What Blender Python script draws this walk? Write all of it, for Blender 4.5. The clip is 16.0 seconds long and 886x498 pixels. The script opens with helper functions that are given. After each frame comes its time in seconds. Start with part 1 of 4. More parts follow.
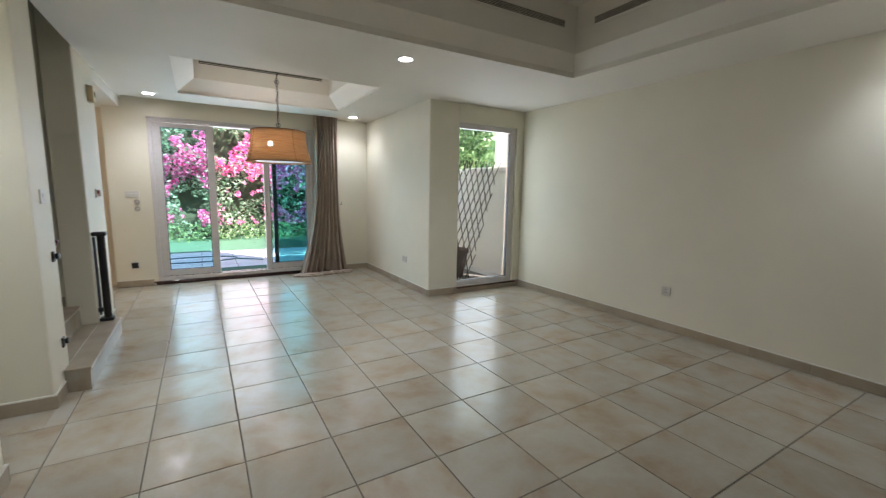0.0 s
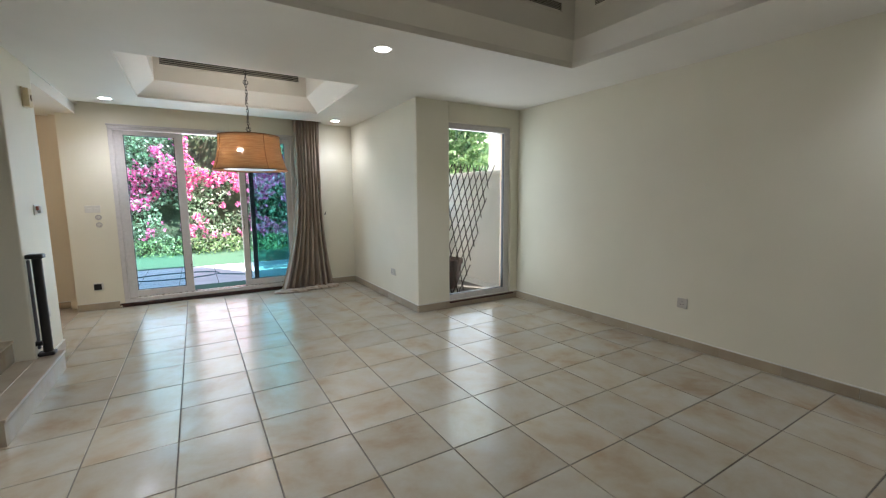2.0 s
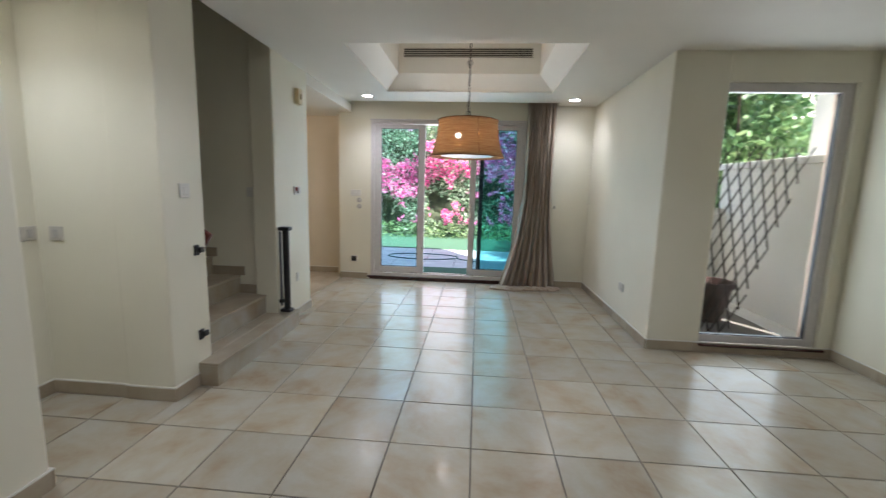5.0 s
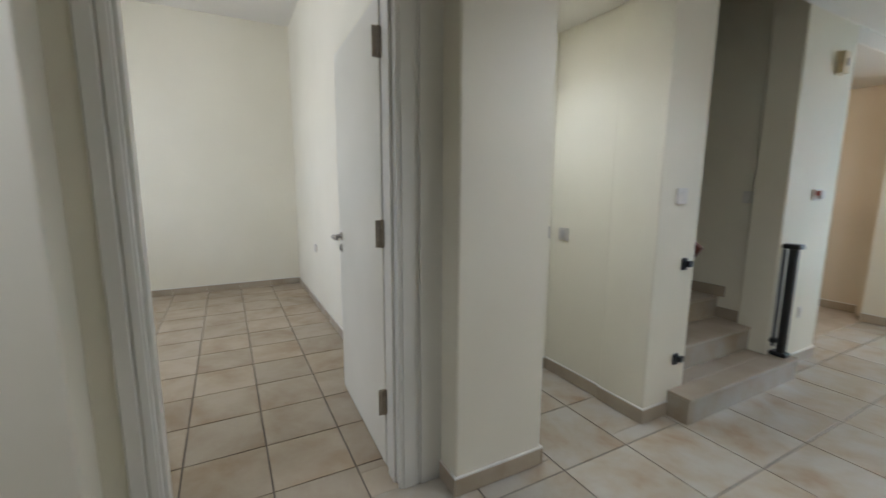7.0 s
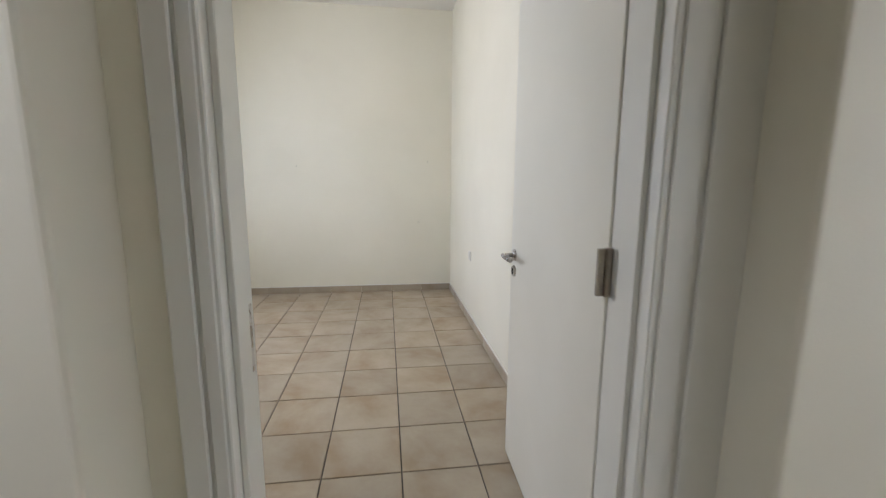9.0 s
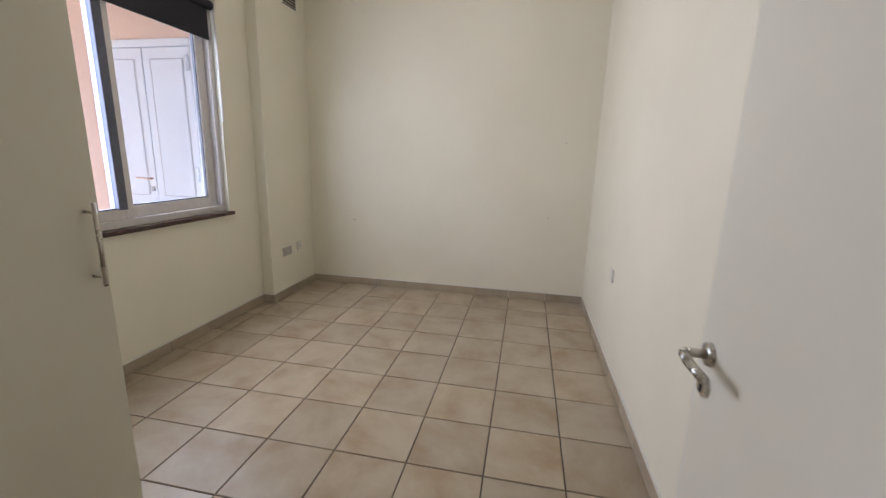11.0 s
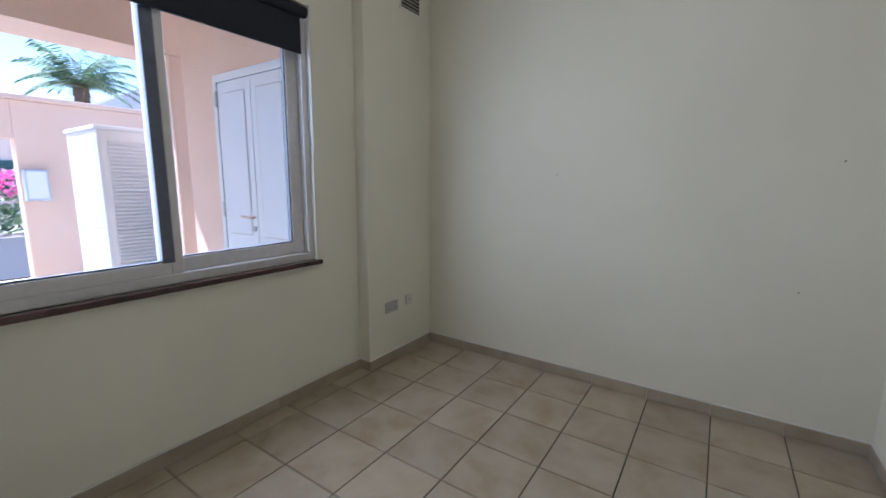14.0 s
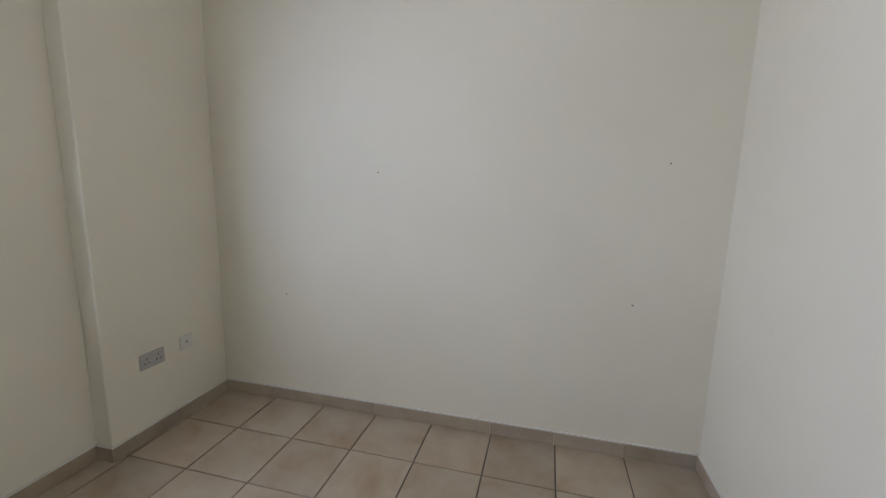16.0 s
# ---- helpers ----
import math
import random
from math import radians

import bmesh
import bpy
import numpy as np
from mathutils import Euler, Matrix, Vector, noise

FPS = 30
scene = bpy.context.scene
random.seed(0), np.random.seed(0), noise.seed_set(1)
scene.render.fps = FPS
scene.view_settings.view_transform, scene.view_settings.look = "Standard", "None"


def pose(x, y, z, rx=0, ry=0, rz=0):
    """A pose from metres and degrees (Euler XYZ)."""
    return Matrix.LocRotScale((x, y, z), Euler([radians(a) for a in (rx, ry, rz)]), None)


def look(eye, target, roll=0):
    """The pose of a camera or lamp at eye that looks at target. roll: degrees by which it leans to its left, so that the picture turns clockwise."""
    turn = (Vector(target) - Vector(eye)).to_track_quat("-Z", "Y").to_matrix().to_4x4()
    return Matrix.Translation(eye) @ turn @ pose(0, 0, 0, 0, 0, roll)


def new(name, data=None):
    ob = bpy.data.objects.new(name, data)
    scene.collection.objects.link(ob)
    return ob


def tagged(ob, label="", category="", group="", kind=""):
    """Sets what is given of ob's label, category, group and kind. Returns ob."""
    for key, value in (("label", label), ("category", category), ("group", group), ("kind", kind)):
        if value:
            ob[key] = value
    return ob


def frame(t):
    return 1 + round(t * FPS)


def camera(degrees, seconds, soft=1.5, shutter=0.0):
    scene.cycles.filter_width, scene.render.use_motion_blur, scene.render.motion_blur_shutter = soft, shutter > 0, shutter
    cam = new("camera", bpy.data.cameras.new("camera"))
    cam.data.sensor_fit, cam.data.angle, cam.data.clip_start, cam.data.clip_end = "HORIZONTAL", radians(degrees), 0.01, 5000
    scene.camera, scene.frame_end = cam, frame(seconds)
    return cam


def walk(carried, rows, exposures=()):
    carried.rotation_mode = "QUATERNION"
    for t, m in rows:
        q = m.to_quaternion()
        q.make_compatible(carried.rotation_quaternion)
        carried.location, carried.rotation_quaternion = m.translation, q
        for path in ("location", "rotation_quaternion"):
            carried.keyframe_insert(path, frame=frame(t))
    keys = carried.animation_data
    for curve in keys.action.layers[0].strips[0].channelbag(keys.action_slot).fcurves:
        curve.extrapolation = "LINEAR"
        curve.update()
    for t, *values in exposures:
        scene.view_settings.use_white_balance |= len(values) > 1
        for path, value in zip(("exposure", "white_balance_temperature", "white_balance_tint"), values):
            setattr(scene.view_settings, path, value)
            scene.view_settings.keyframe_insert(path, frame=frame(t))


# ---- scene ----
cam = camera(94.4, 16.0, soft=1.2, shutter=0.35)
PATH = [
    (0, (0.931, 1.047, 1.381), (1.939, 2.751, 1.102), 1.0),
    (0.5, (0.978, 1.046, 1.378), (1.86, 2.819, 1.102), 0.9),
    (1, (1.042, 1.122, 1.375), (1.946, 2.885, 1.103), 0.4),
    (1.5, (1.131, 1.28, 1.392), (2.109, 3.004, 1.133), -0.0),
    (2, (1.233, 1.401, 1.388), (2.254, 3.102, 1.136), -0.4),
    (2.5, (1.391, 1.494, 1.389), (2.386, 3.212, 1.15), -0.4),
    (3, (1.54, 1.563, 1.379), (2.471, 3.316, 1.133), -0.2),
    (3.2, (1.582, 1.601, 1.372), (2.474, 3.374, 1.128), -0.1),
    (5.3, (1.926, 2.117, 1.36), (1.513, 4.05, 1.062), 1.6),
    (5.5, (1.903, 2.148, 1.354), (1.311, 4.034, 1.051), 1.5),
    (6, (1.77, 2.209, 1.359), (0.694, 3.867, 1.055), 1.0),
    (6.5, (1.656, 2.215, 1.355), (0.202, 3.555, 1.052), 0.3),
    (7, (1.494, 2.272, 1.354), (-0.255, 3.195, 1.05), 0.3),
    (7.5, (1.38, 2.3, 1.331), (-0.494, 2.931, 1.031), 0.2),
    (8, (1.199, 2.296, 1.351), (-0.709, 2.804, 1.033), -0.2),
    (8.5, (0.977, 2.29, 1.349), (-0.951, 2.711, 1.021), -0.1),
    (9, (0.718, 2.324, 1.363), (-1.239, 2.593, 1.046), 0.4),
    (9.2, (0.632, 2.337, 1.367), (-1.329, 2.566, 1.047), 0.6),
    (11.3, (-0.304, 2.495, 1.45), (-2.186, 1.98, 1.014), 1.7),
    (11.5, (-0.41, 2.497, 1.443), (-2.263, 1.884, 1.008), 1.8),
    (12, (-0.626, 2.482, 1.467), (-2.35, 1.577, 1.01), 2.0),
    (12.5, (-0.817, 2.474, 1.455), (-2.392, 1.331, 0.995), 2.2),
    (13, (-1.009, 2.432, 1.448), (-2.371, 1.047, 0.97), 2.3),
    (13.5, (-1.202, 2.328, 1.452), (-2.662, 1.041, 0.992), 1.6),
    (14, (-1.374, 2.297, 1.486), (-3.014, 1.197, 1.169), 0.5),
    (14.5, (-1.482, 2.321, 1.536), (-3.227, 1.36, 1.354), 1.0),
    (15, (-1.647, 2.369, 1.561), (-3.503, 1.637, 1.422), 1.4),
    (15.5, (-1.864, 2.321, 1.543), (-3.794, 1.841, 1.337), 1.5),
    (16, (-2.133, 2.249, 1.51), (-4.047, 1.769, 1.182), 1.3),
]
EXPOSURES = [(0, 2.37, 6200, 17), (3, 2.35, 6150, 17), (6.2, 2.17, 6150, 18), (8, 2.42, 5800, 18), (9, 2.48, 6080, 21), (11.4, 2.1, 6350, 25), (12.6, 1.8, 6150, 23), (14, 1.72, 5600, 20), (15, 1.7, 5650, 22), (16, 2.0, 5800, 24)]
walk(cam, [(t, look(eye, target, roll)) for t, eye, target, roll in PATH], exposures=EXPOSURES)

# ---- world, sun, exposure ----
world = bpy.data.worlds.new("world")
scene.world = world
world.use_nodes = True
wn = world.node_tree
sky = wn.nodes.new("ShaderNodeTexSky")
sky.sky_type, sky.sun_disc = "NISHITA", False
SUN_ELEV, SUN_AZ = 56.0, 148.0
sky.sun_elevation, sky.sun_rotation = radians(SUN_ELEV), radians(SUN_AZ)
wn.nodes["Background"].inputs["Strength"].default_value = 0.15
wn.links.new(sky.outputs[0], wn.nodes["Background"].inputs["Color"])
sun = new("sun", bpy.data.lights.new("sun", "SUN"))
sun.data.energy, sun.data.angle, sun.data.color = 4.8, radians(0.5), (1.0, 0.94, 0.86)
sun.matrix_world = look((0, 0, 0), (-math.sin(radians(SUN_AZ)) * math.cos(radians(SUN_ELEV)), -math.cos(radians(SUN_AZ)) * math.cos(radians(SUN_ELEV)), -math.sin(radians(SUN_ELEV))))


def window_light(name, m, w, h, power, colour):
    lamp = bpy.data.lights.new(name, "AREA")
    lamp.shape, lamp.size, lamp.size_y, lamp.energy, lamp.color = "RECTANGLE", w, h, power, colour
    ob = new(name, lamp)
    ob.matrix_world = m
    return ob


window_light("window_light", look((1.45, 8.3, 1.25), (1.45, 0, 0.9)), 2.1, 2.1, 8.5, (0.9, 0.97, 1.0))
window_light("window_light", look((4.4, 6.0, 1.2), (4.4, 0, 0.9)), 0.9, 2.0, 3, (0.9, 0.97, 1.0))
window_light("window_light", look((-2.35, -0.25, 1.7), (-2.35, 4, 1.2)), 1.5, 1.4, 14.5, (0.84, 0.93, 1.0))


# ---- materials ----
def mat(name, rough=0.5, metal=0.0):
    m = bpy.data.materials.new(name)
    m.use_nodes = True
    b = m.node_tree.nodes["Principled BSDF"]
    b.inputs["Roughness"].default_value, b.inputs["Metallic"].default_value = rough, metal
    return m, m.node_tree, b


def node(nt, kind, **values):
    n = nt.nodes.new(kind)
    for k, v in values.items():
        n.inputs[k.replace("_", " ")].default_value = v
    return n


def ramp(nt, source, stops):
    r = nt.nodes.new("ShaderNodeValToRGB")
    for i, (p, c) in enumerate(stops):
        e = r.color_ramp.elements[i] if i < 2 else r.color_ramp.elements.new(p)
        e.position, e.color = p, (*c, 1)
    nt.links.new(source, r.inputs[0])
    return r.outputs["Color"]


def bump(nt, b, source, strength, distance):
    n = node(nt, "ShaderNodeBump", Strength=strength, Distance=distance)
    nt.links.new(source, n.inputs["Height"])
    nt.links.new(n.outputs[0], b.inputs["Normal"])


def paint(name, low, high, rough=0.6, scale=1.3, grain=140.0, relief=0.15):
    """A painted surface: a slow drift of tone and a fine roller grain."""
    m, nt, b = mat(name, rough)
    co = nt.nodes.new("ShaderNodeTexCoord").outputs["Object"]
    big, fine = node(nt, "ShaderNodeTexNoise", Scale=scale, Detail=4.0), node(nt, "ShaderNodeTexNoise", Scale=grain, Detail=2.0)
    for n in (big, fine):
        nt.links.new(co, n.inputs["Vector"])
    nt.links.new(ramp(nt, big.outputs[0], [(0.3, low), (0.7, high)]), b.inputs["Base Color"])
    bump(nt, b, fine.outputs[0], relief, 0.002)
    return m


def plain(name, colour, rough=0.5, metal=0.0, var=0.12, scale=30.0):
    m, nt, b = mat(name, rough, metal)
    co = nt.nodes.new("ShaderNodeTexCoord").outputs["Object"]
    n = node(nt, "ShaderNodeTexNoise", Scale=scale, Detail=3.0)
    nt.links.new(co, n.inputs["Vector"])
    lo, hi = [c * (1 - var) for c in colour], [min(1, c * (1 + var)) for c in colour]
    nt.links.new(ramp(nt, n.outputs[0], [(0.3, lo), (0.7, hi)]), b.inputs["Base Color"])
    nt.links.new(ramp(nt, n.outputs[0], [(0.3, [rough * 0.85] * 3), (0.7, [min(1, rough * 1.15)] * 3)]), b.inputs["Roughness"])
    return m


def tile_material(name, pale, mid, rust, rough):
    """Glazed ceramic with cloudy stains; each piece has its own tone and its own cut of the cloud."""
    m, nt, b = mat(name, rough)
    geo = nt.nodes.new("ShaderNodeNewGeometry").outputs["Position"]
    rnd = nt.nodes.new("ShaderNodeObjectInfo").outputs["Random"]
    off = node(nt, "ShaderNodeVectorMath")
    off.operation = "ADD"
    sc = nt.nodes.new("ShaderNodeCombineXYZ")
    mul = node(nt, "ShaderNodeMath")
    mul.operation = "MULTIPLY"
    mul.inputs[1].default_value = 57.0
    nt.links.new(rnd, mul.inputs[0])
    for i in range(3):
        nt.links.new(mul.outputs[0], sc.inputs[i])
    nt.links.new(geo, off.inputs[0])
    nt.links.new(sc.outputs[0], off.inputs[1])
    turn = node(nt, "ShaderNodeVectorRotate", Axis=(0, 0, 1))
    nt.links.new(off.outputs[0], turn.inputs["Vector"])
    nt.links.new(mul.outputs[0], turn.inputs["Angle"])
    stretch = node(nt, "ShaderNodeMapping", Scale=(1.0, 1.35, 1.0))
    nt.links.new(turn.outputs[0], stretch.inputs["Vector"])
    cloud, fine = node(nt, "ShaderNodeTexNoise", Scale=3.2, Detail=5.0, Roughness=0.55, Distortion=0.15), node(nt, "ShaderNodeTexNoise", Scale=45.0, Detail=4.0)
    nt.links.new(stretch.outputs[0], cloud.inputs["Vector"])
    nt.links.new(off.outputs[0], fine.inputs["Vector"])
    base = ramp(nt, cloud.outputs[0], [(0.36, pale), (0.54, mid), (0.72, rust)])
    mix = node(nt, "ShaderNodeMix")
    mix.data_type, mix.blend_type = "RGBA", "MULTIPLY"
    mix.inputs["Factor"].default_value = 1.0
    nt.links.new(base, mix.inputs[6])
    nt.links.new(ramp(nt, rnd, [(0.0, (0.86, 0.85, 0.84)), (0.5, (0.95, 0.95, 0.95)), (1.0, (1.0, 0.98, 0.95))]), mix.inputs[7])
    mix2 = node(nt, "ShaderNodeMix")
    mix2.data_type, mix2.blend_type = "RGBA", "MULTIPLY"
    mix2.inputs["Factor"].default_value = 0.15
    nt.links.new(mix.outputs[2], mix2.inputs[6])
    nt.links.new(ramp(nt, fine.outputs[0], [(0.3, (0.82, 0.8, 0.78)), (0.6, (1, 1, 1))]), mix2.inputs[7])
    nt.links.new(mix2.outputs[2], b.inputs["Base Color"])
    nt.links.new(ramp(nt, cloud.outputs[0], [(0.3, [rough * 0.8] * 3), (0.7, [rough * 1.3] * 3)]), b.inputs["Roughness"])
    bump(nt, b, fine.outputs[0], 0.02, 0.002)
    return m


def glass_material(name, tint):
    """Clear or tinted sheet glass: it lets light straight through and mirrors more at a slant."""
    m = bpy.data.materials.new(name)
    m.use_nodes = True
    nt = m.node_tree
    nt.nodes.remove(nt.nodes["Principled BSDF"])
    clear, gloss, mix = node(nt, "ShaderNodeBsdfTransparent", Color=(*tint, 1)), node(nt, "ShaderNodeBsdfGlossy", Roughness=0.02), nt.nodes.new("ShaderNodeMixShader")
    slant = node(nt, "ShaderNodeLayerWeight", Blend=0.5)
    amount = ramp(nt, slant.outputs["Facing"], [(0.0, (0.02, 0.02, 0.02)), (0.75, (0.05, 0.05, 0.05)), (1.0, (0.7, 0.7, 0.7))])
    nt.links.new(amount, mix.inputs[0])
    nt.links.new(clear.outputs[0], mix.inputs[1])
    nt.links.new(gloss.outputs[0], mix.inputs[2])
    nt.links.new(mix.outputs[0], nt.nodes["Material Output"].inputs["Surface"])
    return m


def glow(name, colour, strength):
    m, nt, b = mat(name, 0.4)
    b.inputs["Base Color"].default_value = (*colour, 1)
    b.inputs["Emission Color"].default_value = (*colour, 1)
    b.inputs["Emission Strength"].default_value = strength
    return m


WALL = paint("cream_wall_paint", (0.725, 0.69, 0.56), (0.775, 0.74, 0.61), 0.55)
CEIL = paint("white_ceiling_paint", (0.74, 0.71, 0.64), (0.79, 0.76, 0.69), 0.7)
WARM = paint("beige_wall_paint", (0.62, 0.54, 0.41), (0.67, 0.59, 0.46), 0.6)
TRIM = paint("white_gloss_paint", (0.68, 0.67, 0.60), (0.74, 0.73, 0.66), 0.32, 2.0, 60, 0.05)
LEAF = paint("door_paint", (0.68, 0.66, 0.57), (0.73, 0.71, 0.62), 0.3, 2.0, 60, 0.04)
TILE_A = tile_material("cream_floor_tile", (0.425, 0.395, 0.33), (0.395, 0.345, 0.265), (0.335, 0.25, 0.165), 0.21)
TILE_B = tile_material("beige_floor_tile", (0.45, 0.385, 0.29), (0.405, 0.33, 0.235), (0.345, 0.255, 0.16), 0.37)
SKIRT = tile_material("skirting_tile", (0.42, 0.36, 0.27), (0.39, 0.325, 0.238), (0.35, 0.285, 0.20), 0.37)
GROUT = plain("grey_grout", (0.115, 0.098, 0.08), 0.85)
FRAME = plain("white_window_aluminium", (0.60, 0.57, 0.55), 0.35, 0.0, 0.05)
DARKF = plain("dark_window_gasket", (0.03, 0.03, 0.035), 0.4)
MARBLE = plain("dark_marble", (0.055, 0.025, 0.022), 0.18, 0.0, 0.5, 14)
GLASS = glass_material("window_glass", (0.78, 0.94, 0.98))
BLUEG = glass_material("bluish_window_glass", (0.75, 0.81, 0.89))
SCREEN = glass_material("tinted_glass", (0.44, 0.74, 0.76))
BLACK = plain("black_metal", (0.012, 0.012, 0.013), 0.4)
STEEL = plain("brushed_steel", (0.55, 0.52, 0.48), 0.28, 1.0, 0.1)
BRASSY = plain("dull_hinge_steel", (0.38, 0.34, 0.28), 0.38, 1.0, 0.15)
PLASTIC = plain("white_switch_plastic", (0.66, 0.64, 0.58), 0.4, 0, 0.04)
CREAMP = plain("cream_plastic", (0.62, 0.52, 0.32), 0.45, 0, 0.05)
PEACH = paint("peach_render", (0.72, 0.50, 0.37), (0.78, 0.56, 0.43), 0.85, 2.0, 60, 0.5)
PALE = paint("pale_peach_render", (0.78, 0.66, 0.54), (0.82, 0.70, 0.58), 0.85, 2.0, 60, 0.5)
WARD = paint("wardrobe_laminate", (0.56, 0.53, 0.43), (0.60, 0.57, 0.47), 0.35, 1.5, 80, 0.03)
METALW = plain("white_enamelled_steel", (0.72, 0.73, 0.73), 0.4, 0.0, 0.04)


# ---- building helpers ----
def mesh_of(bm, name):
    bmesh.ops.recalc_face_normals(bm, faces=bm.faces)
    me = bpy.data.meshes.new(name)
    bm.to_mesh(me)
    bm.free()
    return me


def box(bm, x0, x1, y0, y1, z0, z1, bevel=0.0, seg=1):
    made = bmesh.ops.create_cube(bm, size=1.0)
    m = Matrix.Translation(((x0 + x1) / 2, (y0 + y1) / 2, (z0 + z1) / 2)) @ Matrix.Diagonal((abs(x1 - x0), abs(y1 - y0), abs(z1 - z0), 1))
    bmesh.ops.transform(bm, matrix=m, verts=made["verts"])
    if bevel:
        edges = list({e for v in made["verts"] for e in v.link_edges})
        bmesh.ops.bevel(bm, geom=edges, offset=bevel, segments=seg, affect="EDGES", profile=0.5)
    return bm


def boxes(*rows, bevel=0.0, seg=1):
    bm = bmesh.new()
    for r in rows:
        box(bm, *r, bevel=bevel, seg=seg)
    return bm


def tube(bm, a, b, r0, r1=None, n=12):
    a, b = Vector(a), Vector(b)
    made = bmesh.ops.create_cone(bm, cap_ends=True, segments=n, radius1=r0, radius2=r0 if r1 is None else r1, depth=(b - a).length)
    m = Matrix.Translation((a + b) / 2) @ (b - a).to_track_quat("Z", "Y").to_matrix().to_4x4()
    bmesh.ops.transform(bm, matrix=m, verts=made["verts"])
    return bm


def lathe(bm, profile, centre=(0, 0, 0), n=32, close=False):
    rings = []
    for r, z in profile:
        rings.append([bm.verts.new((centre[0] + r * math.cos(2 * math.pi * i / n), centre[1] + r * math.sin(2 * math.pi * i / n), centre[2] + z)) for i in range(n)])
    pairs = list(zip(rings, rings[1:])) + ([(rings[-1], rings[0])] if close else [])
    for a, b in pairs:
        for i in range(n):
            bm.faces.new((a[i], a[(i + 1) % n], b[(i + 1) % n], b[i]))
    return bm


def smooth(ob, on=True):
    for p in ob.data.polygons:
        p.use_smooth = on
    return ob


def part(name, bm, material, parent=None, label=""):
    ob = new(name, mesh_of(bm, name))
    ob.data.materials.append(material)
    ob.parent = parent
    return tagged(ob, label)


def thing(name, at, label, category, group="", kind=""):
    ob = new(name)
    ob.empty_display_size = 0.1
    ob.matrix_world = pose(*at)
    return tagged(ob, label, category, group, kind)


def structure(name, bm, material, label, category):
    return tagged(part(name, bm, material), label, category, kind="structure")


def rounded(ob, width=0.012):
    """Softened plaster arrises."""
    mod = ob.modifiers.new("bevel", "BEVEL")
    mod.width, mod.segments, mod.limit_method = width, 3, "ANGLE"
    mod.harden_normals = False
    return smooth(ob, False)


def prism(outline, z0, z1):
    """An upright block over an outline that runs anticlockwise."""
    bm = bmesh.new()
    low, high = ([bm.verts.new((x, y, z)) for x, y in outline] for z in (z0, z1))
    bm.faces.new(list(reversed(low)))
    bm.faces.new(high)
    for i in range(len(outline)):
        j = (i + 1) % len(outline)
        bm.faces.new((low[i], low[j], high[j], high[i]))
    return bm


# ---- the large structure ----
H = 2.515         # lowered ceiling of the living room
TOP = 3.36        # bedroom ceiling
rounded(structure("wall_east", boxes((5.0, 5.2, -2.6, 5.7, -0.12, 3.1)), WALL, "plain cream painted plaster wall of the living room", "wall"))
tw = boxes((4.885, 5.2, 5.7, 5.9, 0, 3.1), (3.91, 4.885, 5.7, 5.9, 2.282, 3.1), (3.91, 4.885, 5.7, 5.9, 0, 0.06))
structure("wall_window_bay", tw, WALL, "cream painted wall around a tall narrow window", "wall")
rounded(structure("wall_projection", prism([(3.465, 5.7), (3.91, 5.7), (3.91, 5.9), (3.665, 5.9), (3.665, 8.18), (3.465, 8.18)], 0, 3.1), WALL, "cream painted projecting wall corner beside the tall window", "wall"))
nw = boxes((-0.1, 0.37, 7.98, 8.18, 0, 3.1), (2.56, 3.465, 7.98, 8.18, 0, 3.1), (0.37, 2.56, 7.98, 8.18, 2.29, 3.1), (0.37, 2.56, 7.98, 8.18, -0.1, 0.05))
structure("wall_north", nw, WALL, "cream painted wall around the sliding garden doors", "wall")
rounded(structure("wall_column", boxes((-0.23, 0.09, 4.316, 4.68, 0, 5.4)), WALL, "cream painted column beside the stairs with rounded corners", "wall"))
rounded(structure("wall_stair_end", boxes((-0.12, 0.09, 5.66, 6.41, 0, 5.4)), WALL, "cream painted wall between the stairs and the corridor", "wall"))
rounded(structure("wall_pillar", boxes((-0.13, 0.085, 3.085, 3.56, 0, 3.1)), WALL, "cream painted pillar beside the bedroom door", "wall"))
rounded(structure("wall_intercom", boxes((-0.13, 0.085, -2.6, 1.855, 0, 3.1)), WALL, "cream painted wall that carries the intercom", "wall"))
dw = boxes((-0.25, -0.08, -0.2, 1.97, 0, TOP), (-0.25, -0.08, 2.94, 3.4, 0, TOP), (-0.25, -0.08, 1.97, 2.94, 2.16, TOP))
structure("wall_bedroom_door", dw, WALL, "cream painted wall with the bedroom doorway", "wall")
structure("wall_south", boxes((-0.3, 5.2, -2.8, -2.6, 0, 3.1)), WALL, "plain cream painted wall closing the living room", "wall")
structure("wall_hall_end", boxes((-0.9, -0.74, 3.4, 4.5, 0, 2.6)), WALL, "cream painted end wall of the small hall", "wall")
structure("wall_hall_side", boxes((-0.74, -0.23, 4.328, 4.68, 0, 2.6)), WALL, "cream painted side wall of the small hall", "wall")
structure("wall_stairwell", boxes((-3.4, -3.2, 4.5, 5.9, 0, 5.4), (-3.2, -0.12, 5.70, 5.9, 0, 5.4), (-3.2, -0.23, 4.5, 4.68, 2.6, 5.4), (-3.2, -0.74, 4.5, 4.68, 0, 2.6), (0.095, 0.25, 4.4, 6.5, 2.63, 5.4)), WALL, "shaded cream walls of the stairwell", "wall")
